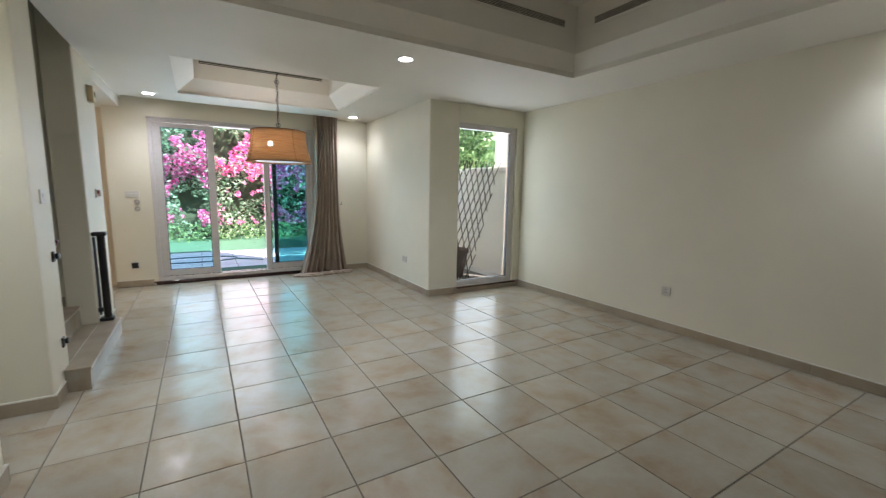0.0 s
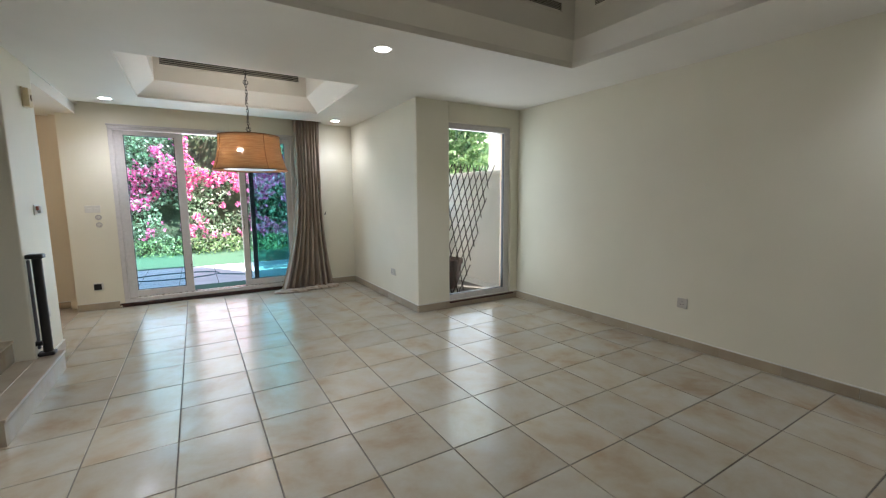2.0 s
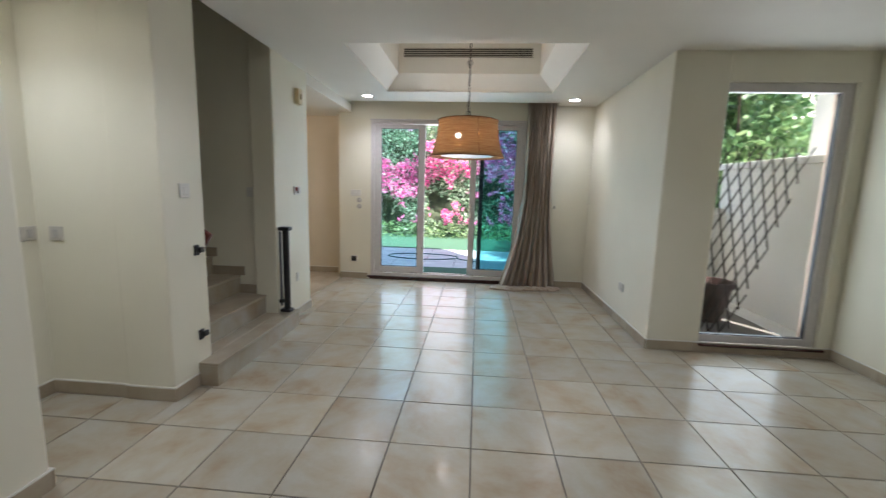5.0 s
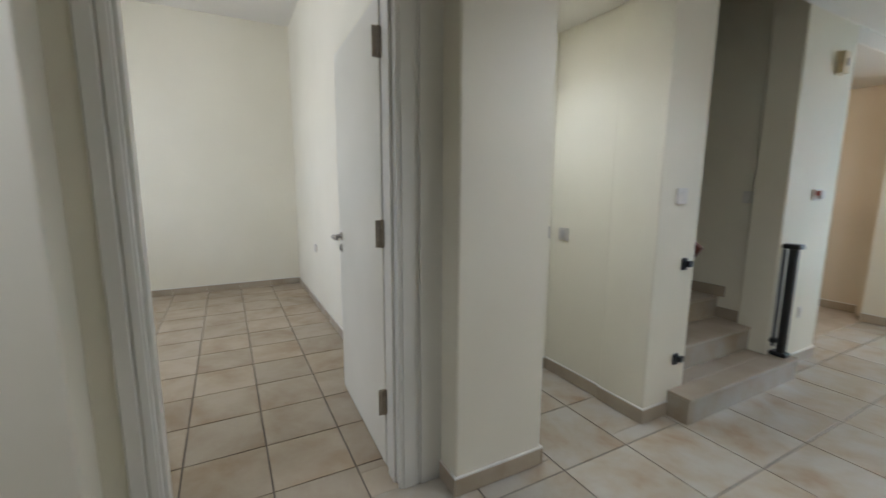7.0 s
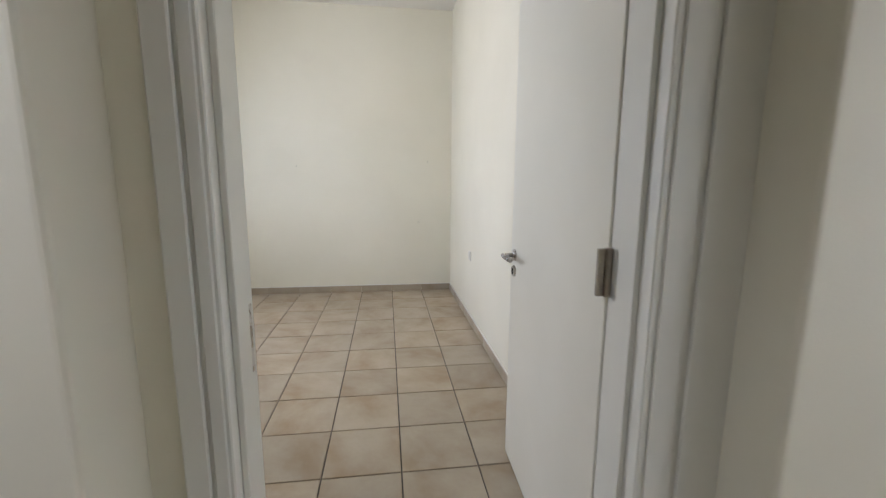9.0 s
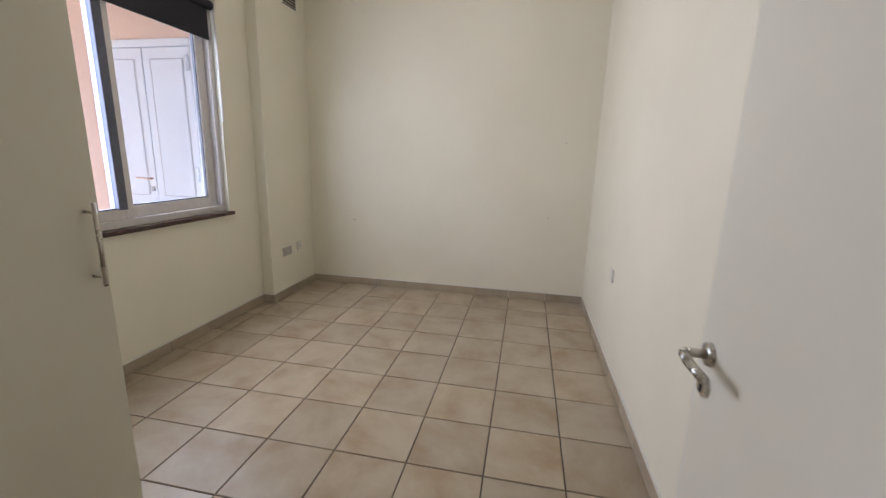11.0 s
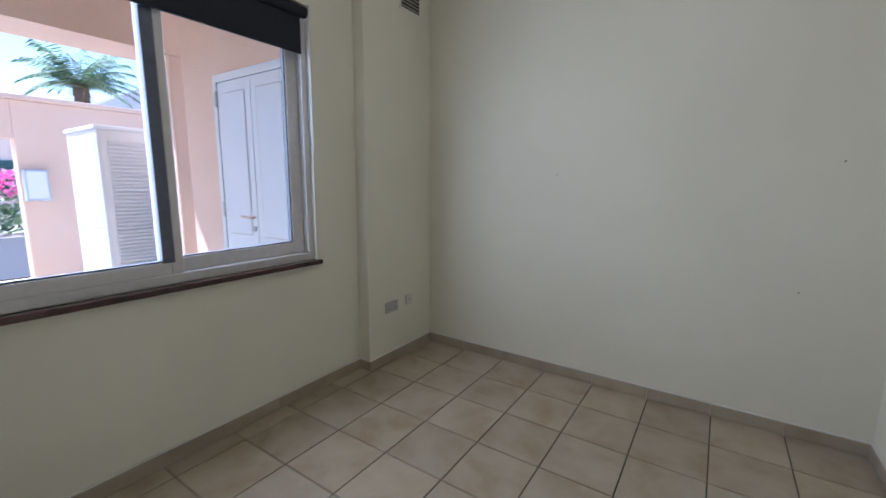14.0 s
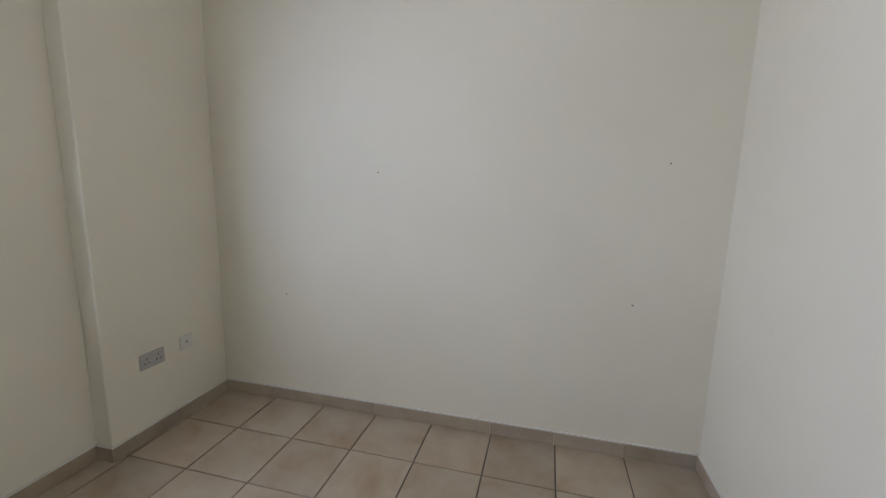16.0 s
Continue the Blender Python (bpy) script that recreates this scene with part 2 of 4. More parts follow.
structure("wall_corridor", boxes((-2.4, -0.1, 8.3, 8.5, 0, 2.6), (-2.6, -2.4, 5.9, 8.5, 0, 2.6), (-0.2, -0.1, 8.18, 8.3, 0, 2.6), (-2.4, -0.12, 5.9, 6.0, 0, 2.6)), WARM, "beige painted walls of the corridor", "wall")
structure("ceiling_corridor", boxes((-2.4, 0.088, 6.41, 7.978, 2.40, 2.514), (-2.4, -0.1, 7.978, 8.3, 2.40, 2.514)), CEIL, "lower white ceiling of the corridor", "ceiling")
structure("ceiling_hall", boxes((-0.74, -0.081, 3.4, 4.328, 2.37, 2.514), (-0.25, -0.081, 3.4, 3.56, 2.514, 2.525)), CEIL, "lower white ceiling of the small hall", "ceiling")
structure("ceiling_stairwell", boxes((-3.4, 0.09, 4.5, 5.9, 5.4, 5.5)), CEIL, "dark ceiling high above the stairs", "ceiling")
# unseen upper walls, added to throw the house's shadow over the paving
structure("wall_unseen_storey", boxes((-4.6, 3.465, 7.98, 8.18, 3.102, 6.7), (3.467, 3.665, 5.7, 7.978, 3.102, 6.7)), WALL, "plain unseen upper storey wall, added to shade the paving", "wall")
# bedroom shell
structure("wall_bedroom_west", boxes((-4.62, -4.42, -0.2, 3.325, 0, TOP)), WALL, "plain cream painted end wall of the bedroom", "wall")
structure("wall_bedroom_north", boxes((-4.42, -0.25, 3.125, 3.325, 0, TOP)), WALL, "plain cream painted side wall of the bedroom", "wall")
WX0, WX1, WZ0, WZ1 = -3.225, -1.495, 0.955, 2.59
bw = boxes((-4.42, WX0, -0.2, 0.0, 0, TOP), (WX1, -0.25, -0.2, 0.0, 0, TOP), (WX0, WX1, -0.2, 0.0, 0, WZ0), (WX0, WX1, -0.2, 0.0, WZ1, TOP))
structure("wall_bedroom_window", bw, WALL, "cream painted bedroom wall around the window", "wall")
rounded(structure("wall_pilaster_1", boxes((-4.42, -3.61, 0.0, 0.11, 0, TOP)), WALL, "cream painted shallow pilaster in the bedroom corner", "wall"), 0.008)
rounded(structure("wall_pilaster_2", boxes((-1.375, -0.25, 0.0, 0.11, 0, TOP)), WALL, "cream painted shallow pilaster behind the wardrobe", "wall"), 0.008)
structure("ceiling_bedroom", boxes((-4.62, -0.08, -0.2, 3.325, TOP, TOP + 0.1)), CEIL, "white painted bedroom ceiling", "ceiling")

# living room ceiling: soffit with a large coffer, a dining tray and a curtain pocket
CX0, CX1, CY0, CY1 = 1.0, 4.2, -1.6, 4.085
TX0, TX1, TY0, TY1 = 0.77, 2.745, 5.54, 7.22
S = H + 0.14
soffit = boxes((0.085, CX0, -2.6, CY1, H, S), (CX1, 5.0, -2.6, CY1, H, S), (CX0, CX1, -2.6, CY0, H, S),
               (0.085, 3.465, CY1, TY0, H, S), (3.465, 5.0, CY1, 5.7, H, S), (0.09, TX0, TY0, TY1, H, S), (TX1, 3.465, TY0, TY1, H, S),
               (0.09, 3.465, TY1, 7.78, H, S), (2.95, 3.465, 7.78, 7.98, H, S), (-0.1, 0.12, 7.78, 7.98, H, S), (-0.24, 0.085, 1.845, 3.085, H, S), (-0.08, 0.085, 3.56, 4.316, H, S))
structure("ceiling_living", soffit, CEIL, "white lowered ceiling with two recessed trays", "ceiling")


def frustum(x0, x1, y0, y1, z0, x2, x3, y2, y3, z1, wall=0.04):
    """A sloping ring of four slabs between two rectangles."""
    bm = bmesh.new()
    for g in (0.0, wall):
        lo = [bm.verts.new(p) for p in ((x0 - g, y0 - g, z0), (x1 + g, y0 - g, z0), (x1 + g, y1 + g, z0), (x0 - g, y1 + g, z0))]
        hi = [bm.verts.new(p) for p in ((x2 - g, y2 - g, z1), (x3 + g, y2 - g, z1), (x3 + g, y3 + g, z1), (x2 - g, y3 + g, z1))]
        for i in range(4):
            j = (i + 1) % 4
            bm.faces.new((lo[i], lo[j], hi[j], hi[i]))
        if not wall:
            break
    return bm


tray = frustum(TX0, TX1, TY0, TY1, H + 0.022, 0.95, 2.56, 5.72, 7.0, 2.67, 0.0)
for r in ((TX0 - 0.1, TX1 + 0.1, TY0 - 0.1, 5.72, 2.67, 3.0), (TX0 - 0.1, TX1 + 0.1, 7.0, TY1 + 0.1, 2.67, 3.0), (TX0 - 0.1, 0.95, 5.72, 7.0, 2.67, 3.0), (2.56, TX1 + 0.1, 5.72, 7.0, 2.67, 3.0), (TX0 - 0.1, TX1 + 0.1, TY0 - 0.1, TY1 + 0.1, 3.0, 3.1)):
    box(tray, *r)
structure("ceiling_tray", tray, CEIL, "white flared ceiling tray above the dining area", "ceiling")
IN = 0.1
coffer = frustum(CX0, CX1, CY0, CY1, H + 0.05, CX0 + IN, CX1 - IN, CY0 + IN, CY1 - IN, 2.70, 0.0)
for r in ((CX0 - 0.15, CX1 + 0.15, CY1 - IN, CY1 + 0.15, 2.70, 3.12), (CX0 - 0.15, CX1 + 0.15, CY0 - 0.15, CY0 + IN, 2.70, 3.12), (CX0 - 0.15, CX0 + IN, CY0 + IN, CY1 - IN, 2.70, 3.12), (CX1 - IN, CX1 + 0.15, CY0 + IN, CY1 - IN, 2.70, 3.12), (CX0 - 0.15, CX1 + 0.15, CY0 - 0.15, CY1 + 0.15, 3.12, 3.22)):
    box(coffer, *r)
structure("ceiling_coffer", coffer, CEIL, "white deep ceiling coffer above the living area", "ceiling")
structure("ceiling_pocket", boxes((0.12, 2.95, 7.78, 7.98, 2.7, 2.8), (0.12, 2.95, 7.75, 7.78, S, 2.8)), CEIL, "white curtain pocket in the ceiling", "ceiling")
structure("roof_slab", boxes((-4.9, 5.4, -3.0, 4.5, 3.5, 3.7), (0.1, 5.4, 4.5, 8.4, 3.5, 3.7)), CEIL, "plain concrete roof slab above the rooms", "roof")

# floors
structure("floor_living", boxes((-0.08, 5.0, -2.6, 4.316, -0.12, -0.006), (0.09, 5.0, 4.316, 8.0, -0.12, -0.006), (-0.74, -0.08, 3.4, 4.328, -0.12, -0.006), (-0.09, 0.09, 6.41, 7.98, -0.12, -0.006)), GROUT, "grey grout bed under the living room tiles", "floor")
structure("floor_bedroom", boxes((-4.42, -0.08, 0.0, 3.125, -0.12, -0.006)), GROUT, "grey grout bed under the bedroom tiles", "floor")
structure("floor_corridor", boxes((-2.4, -0.092, 5.9, 8.3, -0.12, -0.002)), SKIRT, "beige tiled corridor floor", "floor")
ground = structure("ground", boxes((-150, 150, -150, 150, -0.3, -0.14)), PALE, "pale sandy paved ground outside", "ground")

# ---- lamps of the living room, hall and bedroom ----
LAMP = glow("lamp_diffuser", (0.96, 0.98, 1.0), 10.0)


def downlight(x, y, z, power, colour=(0.9, 0.96, 1.0), spread=135, label="round white recessed ceiling downlight, switched on"):
    d = thing("downlight", (x, y, z), label, "ceiling lamp", "recessed downlights")
    ring = lathe(bmesh.new(), [(0.052, 0.004), (0.066, 0.0), (0.078, -0.004), (0.08, -0.001), (0.078, 0.004)], n=28, close=True)
    smooth(part("trim_ring", ring, TRIM, d))
    disc = bmesh.new()
    bmesh.ops.create_circle(disc, cap_ends=True, segments=28, radius=0.056)
    bmesh.ops.translate(disc, verts=disc.verts, vec=(0, 0, -0.0015))
    part("diffuser", disc, LAMP, d, "bright white diffuser")
    lamp = bpy.data.lights.new("downlight_beam", "SPOT")
    lamp.energy, lamp.color, lamp.spot_size, lamp.spot_blend, lamp.shadow_soft_size = power, colour, radians(spread), 1.0, 0.08
    beam = new("downlight_beam", lamp)
    beam.matrix_world = pose(x, y, z - 0.02)
    return d


for x, y, power in ((2.55, 4.48, 17), (0.45, 7.47, 11), (3.1, 7.6, 7)):
    downlight(x, y, H, power)
downlight(4.76, 1.72, H, 9)
# unseen extra downlight, added to brighten the pillar and hall walls
downlight(0.8, 3.85, H, 11)
downlight(0.52, 1.3, H, 15)
downlight(-0.5, 3.74, 2.37, 6.5, (0.84, 0.94, 1.0), 140)
lamp = bpy.data.lights.new("corridor_lamp", "POINT")
lamp.energy, lamp.color, lamp.shadow_soft_size = 2.6, (1.0, 0.85, 0.66), 0.1
new("corridor_lamp", lamp).matrix_world = pose(-1.5, 7.2, 2.2)

bl = thing("ceiling_lamp", (-2.6, 1.5, TOP), "round white flush ceiling lamp of the bedroom, switched on", "ceiling lamp")
smooth(part("lamp_base", lathe(bmesh.new(), [(0.001, 0), (0.17, 0), (0.175, -0.03), (0.15, -0.035)]), TRIM, bl))
smooth(part("shade", lathe(bmesh.new(), [(0.15, -0.034), (0.14, -0.06), (0.09, -0.085), (0.001, -0.095)]), glow("bedroom_lamp_glass", (1.0, 0.95, 0.82), 2.5), bl, "glowing opal glass shade"))
lamp = bpy.data.lights.new("bedroom_lamp", "POINT")
lamp.energy, lamp.color, lamp.shadow_soft_size = 1.2, (1.0, 0.94, 0.82), 0.15
new("bedroom_lamp", lamp).matrix_world = pose(-2.6, 1.5, TOP - 0.2)

# ---- sliding garden doors ----
door = tagged(new("door_2"), "white aluminium sliding garden doors, the middle leaf pushed open", "door", kind="structure")
X0, X1, Z0, Z1 = 0.37, 2.56, 0.05, 2.29
YF = 8.03
part("door_frame", boxes((X0, X0 + 0.05, 7.97, 8.10, Z0 + 0.05, Z1 - 0.04), (X1 - 0.05, X1, 7.97, 8.10, Z0 + 0.05, Z1 - 0.04), (X0, X1, 7.97, 8.10, Z1 - 0.04, Z1), (X0, X1, 7.97, 8.10, Z0, Z0 + 0.05), bevel=0.004), FRAME, door)
part("track", boxes((X0 + 0.05, X1 - 0.05, 8.002, 8.012, Z0 + 0.05, Z0 + 0.062), (X0 + 0.05, X1 - 0.05, 8.052, 8.062, Z0 + 0.05, Z0 + 0.062)), STEEL, door, "steel running track")


def sash(x0, x1, y, z0, z1, stile, glass, parent, gasket=None, rail=0.08):
    s = part("sash", boxes((x0, x0 + stile, y - 0.018, y + 0.018, z0, z1), (x1 - stile, x1, y - 0.018, y + 0.018, z0, z1), (x0 + stile, x1 - stile, y - 0.018, y + 0.018, z0, z0 + rail), (x0 + stile, x1 - stile, y - 0.018, y + 0.018, z1 - rail * 0.7, z1), bevel=0.003), FRAME, parent)
    a, b, c, d = x0 + stile, x1 - stile, z0 + rail, z1 - rail * 0.7
    part("gasket", boxes((a, a + 0.008, y - 0.01, y + 0.01, c, d), (b - 0.008, b, y - 0.01, y + 0.01, c, d), (a, b, y - 0.01, y + 0.01, c, c + 0.008), (a, b, y - 0.01, y + 0.01, d - 0.008, d)), gasket or DARKF, s)
    p = part("pane", boxes((a + 0.002, b - 0.002, y - 0.003, y + 0.003, c + 0.002, d - 0.002)), glass, s, "tinted glass pane")
    p.visible_shadow = False
    return s


sash(0.42, 1.15, 8.02, 0.115, 2.245, 0.095, GLASS, door)
sash(1.80, 2.515, 8.02, 0.115, 2.245, 0.08, GLASS, door)
dark = sash(1.93, 2.51, 8.07, 0.115, 2.245, 0.055, SCREEN, door)
dark.data.materials[0] = DARKF
part("pull_handle", boxes((1.125, 1.14, 7.985, 8.002, 0.42, 0.50), (1.815, 1.83, 7.985, 8.002, 0.95, 1.15), bevel=0.003), STEEL, door)
tagged(part("door_sill", boxes((0.32, 2.61, 7.945, 7.985, 0.03, 0.05), (0.34, 2.59, 7.968, 7.98, 0.0, 0.03), bevel=0.003), MARBLE, door), "dark polished marble sill")
part("curtain_rail", boxes((0.36, 2.60, 7.955, 7.98, 2.292, 2.312), bevel=0.003), FRAME, door)

# ---- tall fixed window ----
win = tagged(new("window_1"), "tall narrow fixed window with a white frame", "window", kind="structure")
part("window_frame", boxes((3.91, 3.915, 5.74, 5.80, 0.08, 2.282), (4.80, 4.885, 5.74, 5.80, 0.08, 2.282), (3.915, 4.80, 5.74, 5.80, 2.21, 2.282), (3.915, 4.80, 5.74, 5.80, 0.08, 0.145), bevel=0.003), FRAME, win)
part("gasket", boxes((4.792, 4.80, 5.75, 5.79, 0.145, 2.21), (3.915, 4.792, 5.75, 5.79, 0.145, 0.152)), DARKF, win)
CLEAR = glass_material("clear_window_glass", (0.94, 0.985, 0.985))
p = part("pane", boxes((3.916, 4.799, 5.767, 5.773, 0.146, 2.209)), CLEAR, win, "lightly tinted glass pane")
p.visible_shadow = False
part("window_sill", boxes((3.90, 4.925, 5.665, 5.74, 0.06, 0.08), bevel=0.004), MARBLE, win, "dark marble sill")
part("outer_reveal", boxes((4.86, 4.884, 5.805, 5.90, 0.08, 2.26)), PEACH, win, "peach rendered outer reveal")


# ---- curtain ----
def curtain_mesh():
    bm = bmesh.new()
    n, rows = 120, 46
    ztop, prev = 2.66, None
    for r in range(rows + 1):
        k = r / rows
        z = ztop * (1 - k) + 0.015 * k
        flare = max(0, (k - 0.45) / 0.55) ** 1.8
        left, right = 2.55 - 0.30 * flare, 2.93 + 0.13 * flare
        ring = []
        for i in range(n + 1):
            u = i / n
            fold = math.sin(u * 2 * math.pi * 8.5 + 1.2 * math.sin(3 * u + 2.1 * k)) * (0.034 + 0.012 * flare)
            fold += 0.014 * math.sin(u * 2 * math.pi * 19 + 4 * k)
            wander = 0.03 * noise.noise(Vector((u * 4, k * 3, 1.7)))
            y = 7.87 + fold + wander - 0.10 * flare * (0.5 + 0.5 * math.sin(u * 9 + 1))
            ring.append(bm.verts.new((left + (right - left) * u, y, z + (0.012 * noise.noise(Vector((u * 9, 0, 5))) if r == rows else 0))))
        if prev:
            for i in range(n):
                bm.faces.new((prev[i], prev[i + 1], ring[i + 1], ring[i]))
        prev = ring
    return bm


CLOTH, nt, b = mat("taupe_curtain_cloth", 0.85)
co = nt.nodes.new("ShaderNodeTexCoord").outputs["Object"]
weave = node(nt, "ShaderNodeTexNoise", Scale=260.0, Detail=2.0)
soft = node(nt, "ShaderNodeTexNoise", Scale=6.0, Detail=4.0)
for n in (weave, soft):
    nt.links.new(co, n.inputs["Vector"])
nt.links.new(ramp(nt, soft.outputs[0], [(0.3, (0.29, 0.225, 0.165)), (0.7, (0.37, 0.295, 0.225))]), b.inputs["Base Color"])
b.inputs["Sheen Weight"].default_value = 0.3
bump(nt, b, weave.outputs[0], 0.35, 0.002)
cur = thing("curtain", (2.74, 7.87, 0), "long taupe linen curtain drawn aside, its hem heaped on the floor", "curtain")
bm = curtain_mesh()
bmesh.ops.translate(bm, verts=bm.verts, vec=(-2.74, -7.87, 0))
drape = smooth(part("drape", bm, CLOTH, cur))
mod = drape.modifiers.new("thickness", "SOLIDIFY")
mod.thickness = 0.004
for s in range(5):
    bm = bmesh.new()
    cx, cy, w = (-0.43, -0.29, -0.1, 0.1, 0.24)[s], (-0.17, -0.2, -0.17, -0.13, -0.12)[s], (0.17, 0.15, 0.16, 0.14, 0.12)[s]
    made = bmesh.ops.create_uvsphere(bm, u_segments=28, v_segments=14, radius=1.0)
    for v in made["verts"]:
        q = v.co.copy()
        d = 1 + 0.35 * noise.noise(Vector((q.x * 2.2 + s * 7, q.y * 2.2, q.z))) + 0.12 * math.sin(q.x * 9 + q.y * 7 + s)
        v.co = Vector((cx + q.x * w * d, cy + q.y * 0.09 * d, max(0.002, 0.012 + q.z * 0.034 * d)))
    smooth(part("hem_fold", bm, CLOTH, cur, "crumpled hem lying on the tiles"))
hook = thing("tieback_hook", (2.99, 7.98, 1.13), "small dark metal curtain tieback hook on the wall", "hook")
part("hook_body", tube(tube(bmesh.new(), (0, 0, 0), (0, -0.05, 0), 0.007), (0, -0.05, 0), (0, -0.06, 0.035), 0.006), BLACK, hook)

# ---- pendant lamp ----
IRON = plain("black_iron", (0.012, 0.010, 0.009), 0.6)
SHADE, nt, b = mat("woven_tan_lampshade", 0.75)
co = nt.nodes.new("ShaderNodeTexCoord").outputs["Object"]
mp = nt.nodes.new("ShaderNodeMapping")
mp.inputs["Scale"].default_value = (6, 6, 160)
nt.links.new(co, mp.inputs["Vector"])
weave = node(nt, "ShaderNodeTexNoise", Scale=1.0, Detail=5.0, Roughness=0.7)
nt.links.new(mp.outputs[0], weave.inputs["Vector"])
tone = ramp(nt, weave.outputs[0], [(0.3, (0.30, 0.165, 0.07)), (0.5, (0.43, 0.255, 0.12)), (0.72, (0.57, 0.37, 0.19))])
nt.links.new(tone, b.inputs["Base Color"])
bump(nt, b, weave.outputs[0], 0.5, 0.004)
tl = nt.nodes.new("ShaderNodeBsdfTranslucent")
nt.links.new(tone, tl.inputs["Color"])
mx = nt.nodes.new("ShaderNodeMixShader")
mx.inputs[0].default_value = 0.45
nt.links.new(b.outputs[0], mx.inputs[1])
nt.links.new(tl.outputs[0], mx.inputs[2])
see = nt.nodes.new("ShaderNodeBsdfTransparent")
mx2 = nt.nodes.new("ShaderNodeMixShader")
mx2.inputs[0].default_value = 0.14
nt.links.new(mx.outputs[0], mx2.inputs[1])
nt.links.new(see.outputs[0], mx2.inputs[2])
nt.links.new(mx2.outputs[0], nt.nodes["Material Output"].inputs["Surface"])
PX, PY = 1.79, 6.42
pen = thing("pendant_lamp", (PX, PY, 3.0), "wide woven tan drum pendant lamp on a black chain, lit", "pendant lamp")
prof = [(0.308 + 0.07 * (k / 10) ** 2.2, -0.945 - 0.365 * k / 10) for k in range(11)]
prof += [(r - 0.006, z) for r, z in reversed(prof)]
smooth(part("shade", lathe(bmesh.new(), prof, n=64, close=True), SHADE, pen, "tan woven fabric shade"))
for zz, r in ((-0.945, 0.3105), (-1.307, 0.3805)):
    part("shade_ring", lathe(bmesh.new(), [(r - 0.006, zz - 0.005), (r + 0.001, zz - 0.005), (r + 0.001, zz + 0.005), (r - 0.006, zz + 0.005)], n=64, close=True), plain("shade_trim", (0.2, 0.09, 0.03), 0.7), pen)
for a in (20, 110, 200, 290):
    bm = bmesh.new()
    for k in range(10):
        (r0, z0), (r1, z1) = prof[k], prof[k + 1]
        c, s = math.cos(radians(a)), math.sin(radians(a))
        tube(bm, (c * (r0 + 0.001), s * (r0 + 0.001), z0), (c * (r1 + 0.001), s * (r1 + 0.001), z1), 0.0032, n=6)
    part("seam", bm, bpy.data.materials["shade_trim"], pen)
bm = bmesh.new()
bmesh.ops.create_circle(bm, cap_ends=True, segments=48, radius=0.27)
bmesh.ops.translate(bm, verts=bm.verts, vec=(0, 0, -1.30))
DIFF, nt, b = mat("opal_diffuser", 0.5)
b.inputs["Base Color"].default_value, b.inputs["Transmission Weight"].default_value = (0.8, 0.7, 0.55, 1), 0.35
part("diffuser", bm, DIFF, pen, "cream round diffuser under the shade")
bm = bmesh.new()
for a in (0, 90, 180, 270):
    c, s = math.cos(radians(a)), math.sin(radians(a))
    tube(bm, (0.02 * c, 0.02 * s, -0.975), (0.305 * c, 0.305 * s, -0.95), 0.003, n=6)
tube(bm, (0, 0, -0.905), (0, 0, -1.09), 0.012)
tube(bm, (-0.05, 0, -1.09), (0.05, 0, -1.09), 0.014)
part("lamp_holder", bm, BLACK, pen)
smooth(part("canopy", lathe(bmesh.new(), [(0.001, 0), (0.055, 0), (0.055, -0.012), (0.02, -0.035), (0.001, -0.035)], n=24), BLACK, pen))
bm = bmesh.new()
z, k = -0.03, 0
while z > -0.905:
    pts = []
    for i in range(13):
        a = 2 * math.pi * i / 12
        u, v = 0.010 * math.cos(a), 0.021 * math.sin(a)
        pts.append(Vector((u, 0, z - 0.02 + v)) if k % 2 else Vector((0, u, z - 0.02 + v)))
    for a, c in zip(pts, pts[1:]):
        tube(bm, a, c, 0.0028, n=5)
    z -= 0.033
    k += 1
part("chain", bm, IRON, pen, "black metal chain")
bm = bmesh.new()
path = [Vector((0.012 * math.sin(k * 0.9), 0.014 * math.cos(k * 1.3), -0.03 - 0.875 * k / 30)) for k in range(31)]
for a, c in zip(path, path[1:]):
    tube(bm, a, c, 0.003, n=5)
part("cable", bm, IRON, pen)
for zz in (-0.38, -0.87):
    bm = bmesh.new()
    pts = [Vector((0.024 * math.cos(2 * math.pi * i / 14), 0.004, zz + 0.024 * math.sin(2 * math.pi * i / 14))) for i in range(15)]
    for a, c in zip(pts, pts[1:]):
        tube(bm, a, c, 0.0035, n=6)
    part("chain_ring", bm, BLACK, pen)
BULB = glow("lit_bulb", (1.0, 0.97, 0.9), 30.0)
for sx, m in ((-1, BULB), (1, plain("unlit_bulb", (0.85, 0.82, 0.76), 0.15))):
    bm = bmesh.new()
    bmesh.ops.create_uvsphere(bm, u_segments=16, v_segments=10, radius=0.03)
    bmesh.ops.translate(bm, verts=bm.verts, vec=(0.095 * sx, 0, -1.09))
    smooth(part("bulb", bm, m, pen))
lamp = bpy.data.lights.new("pendant_bulb", "POINT")
lamp.energy, lamp.color, lamp.shadow_soft_size = 1.3, (1.0, 0.9, 0.76), 0.03
new("pendant_bulb", lamp).matrix_world = pose(PX - 0.06, PY, 3.0 - 1.16)


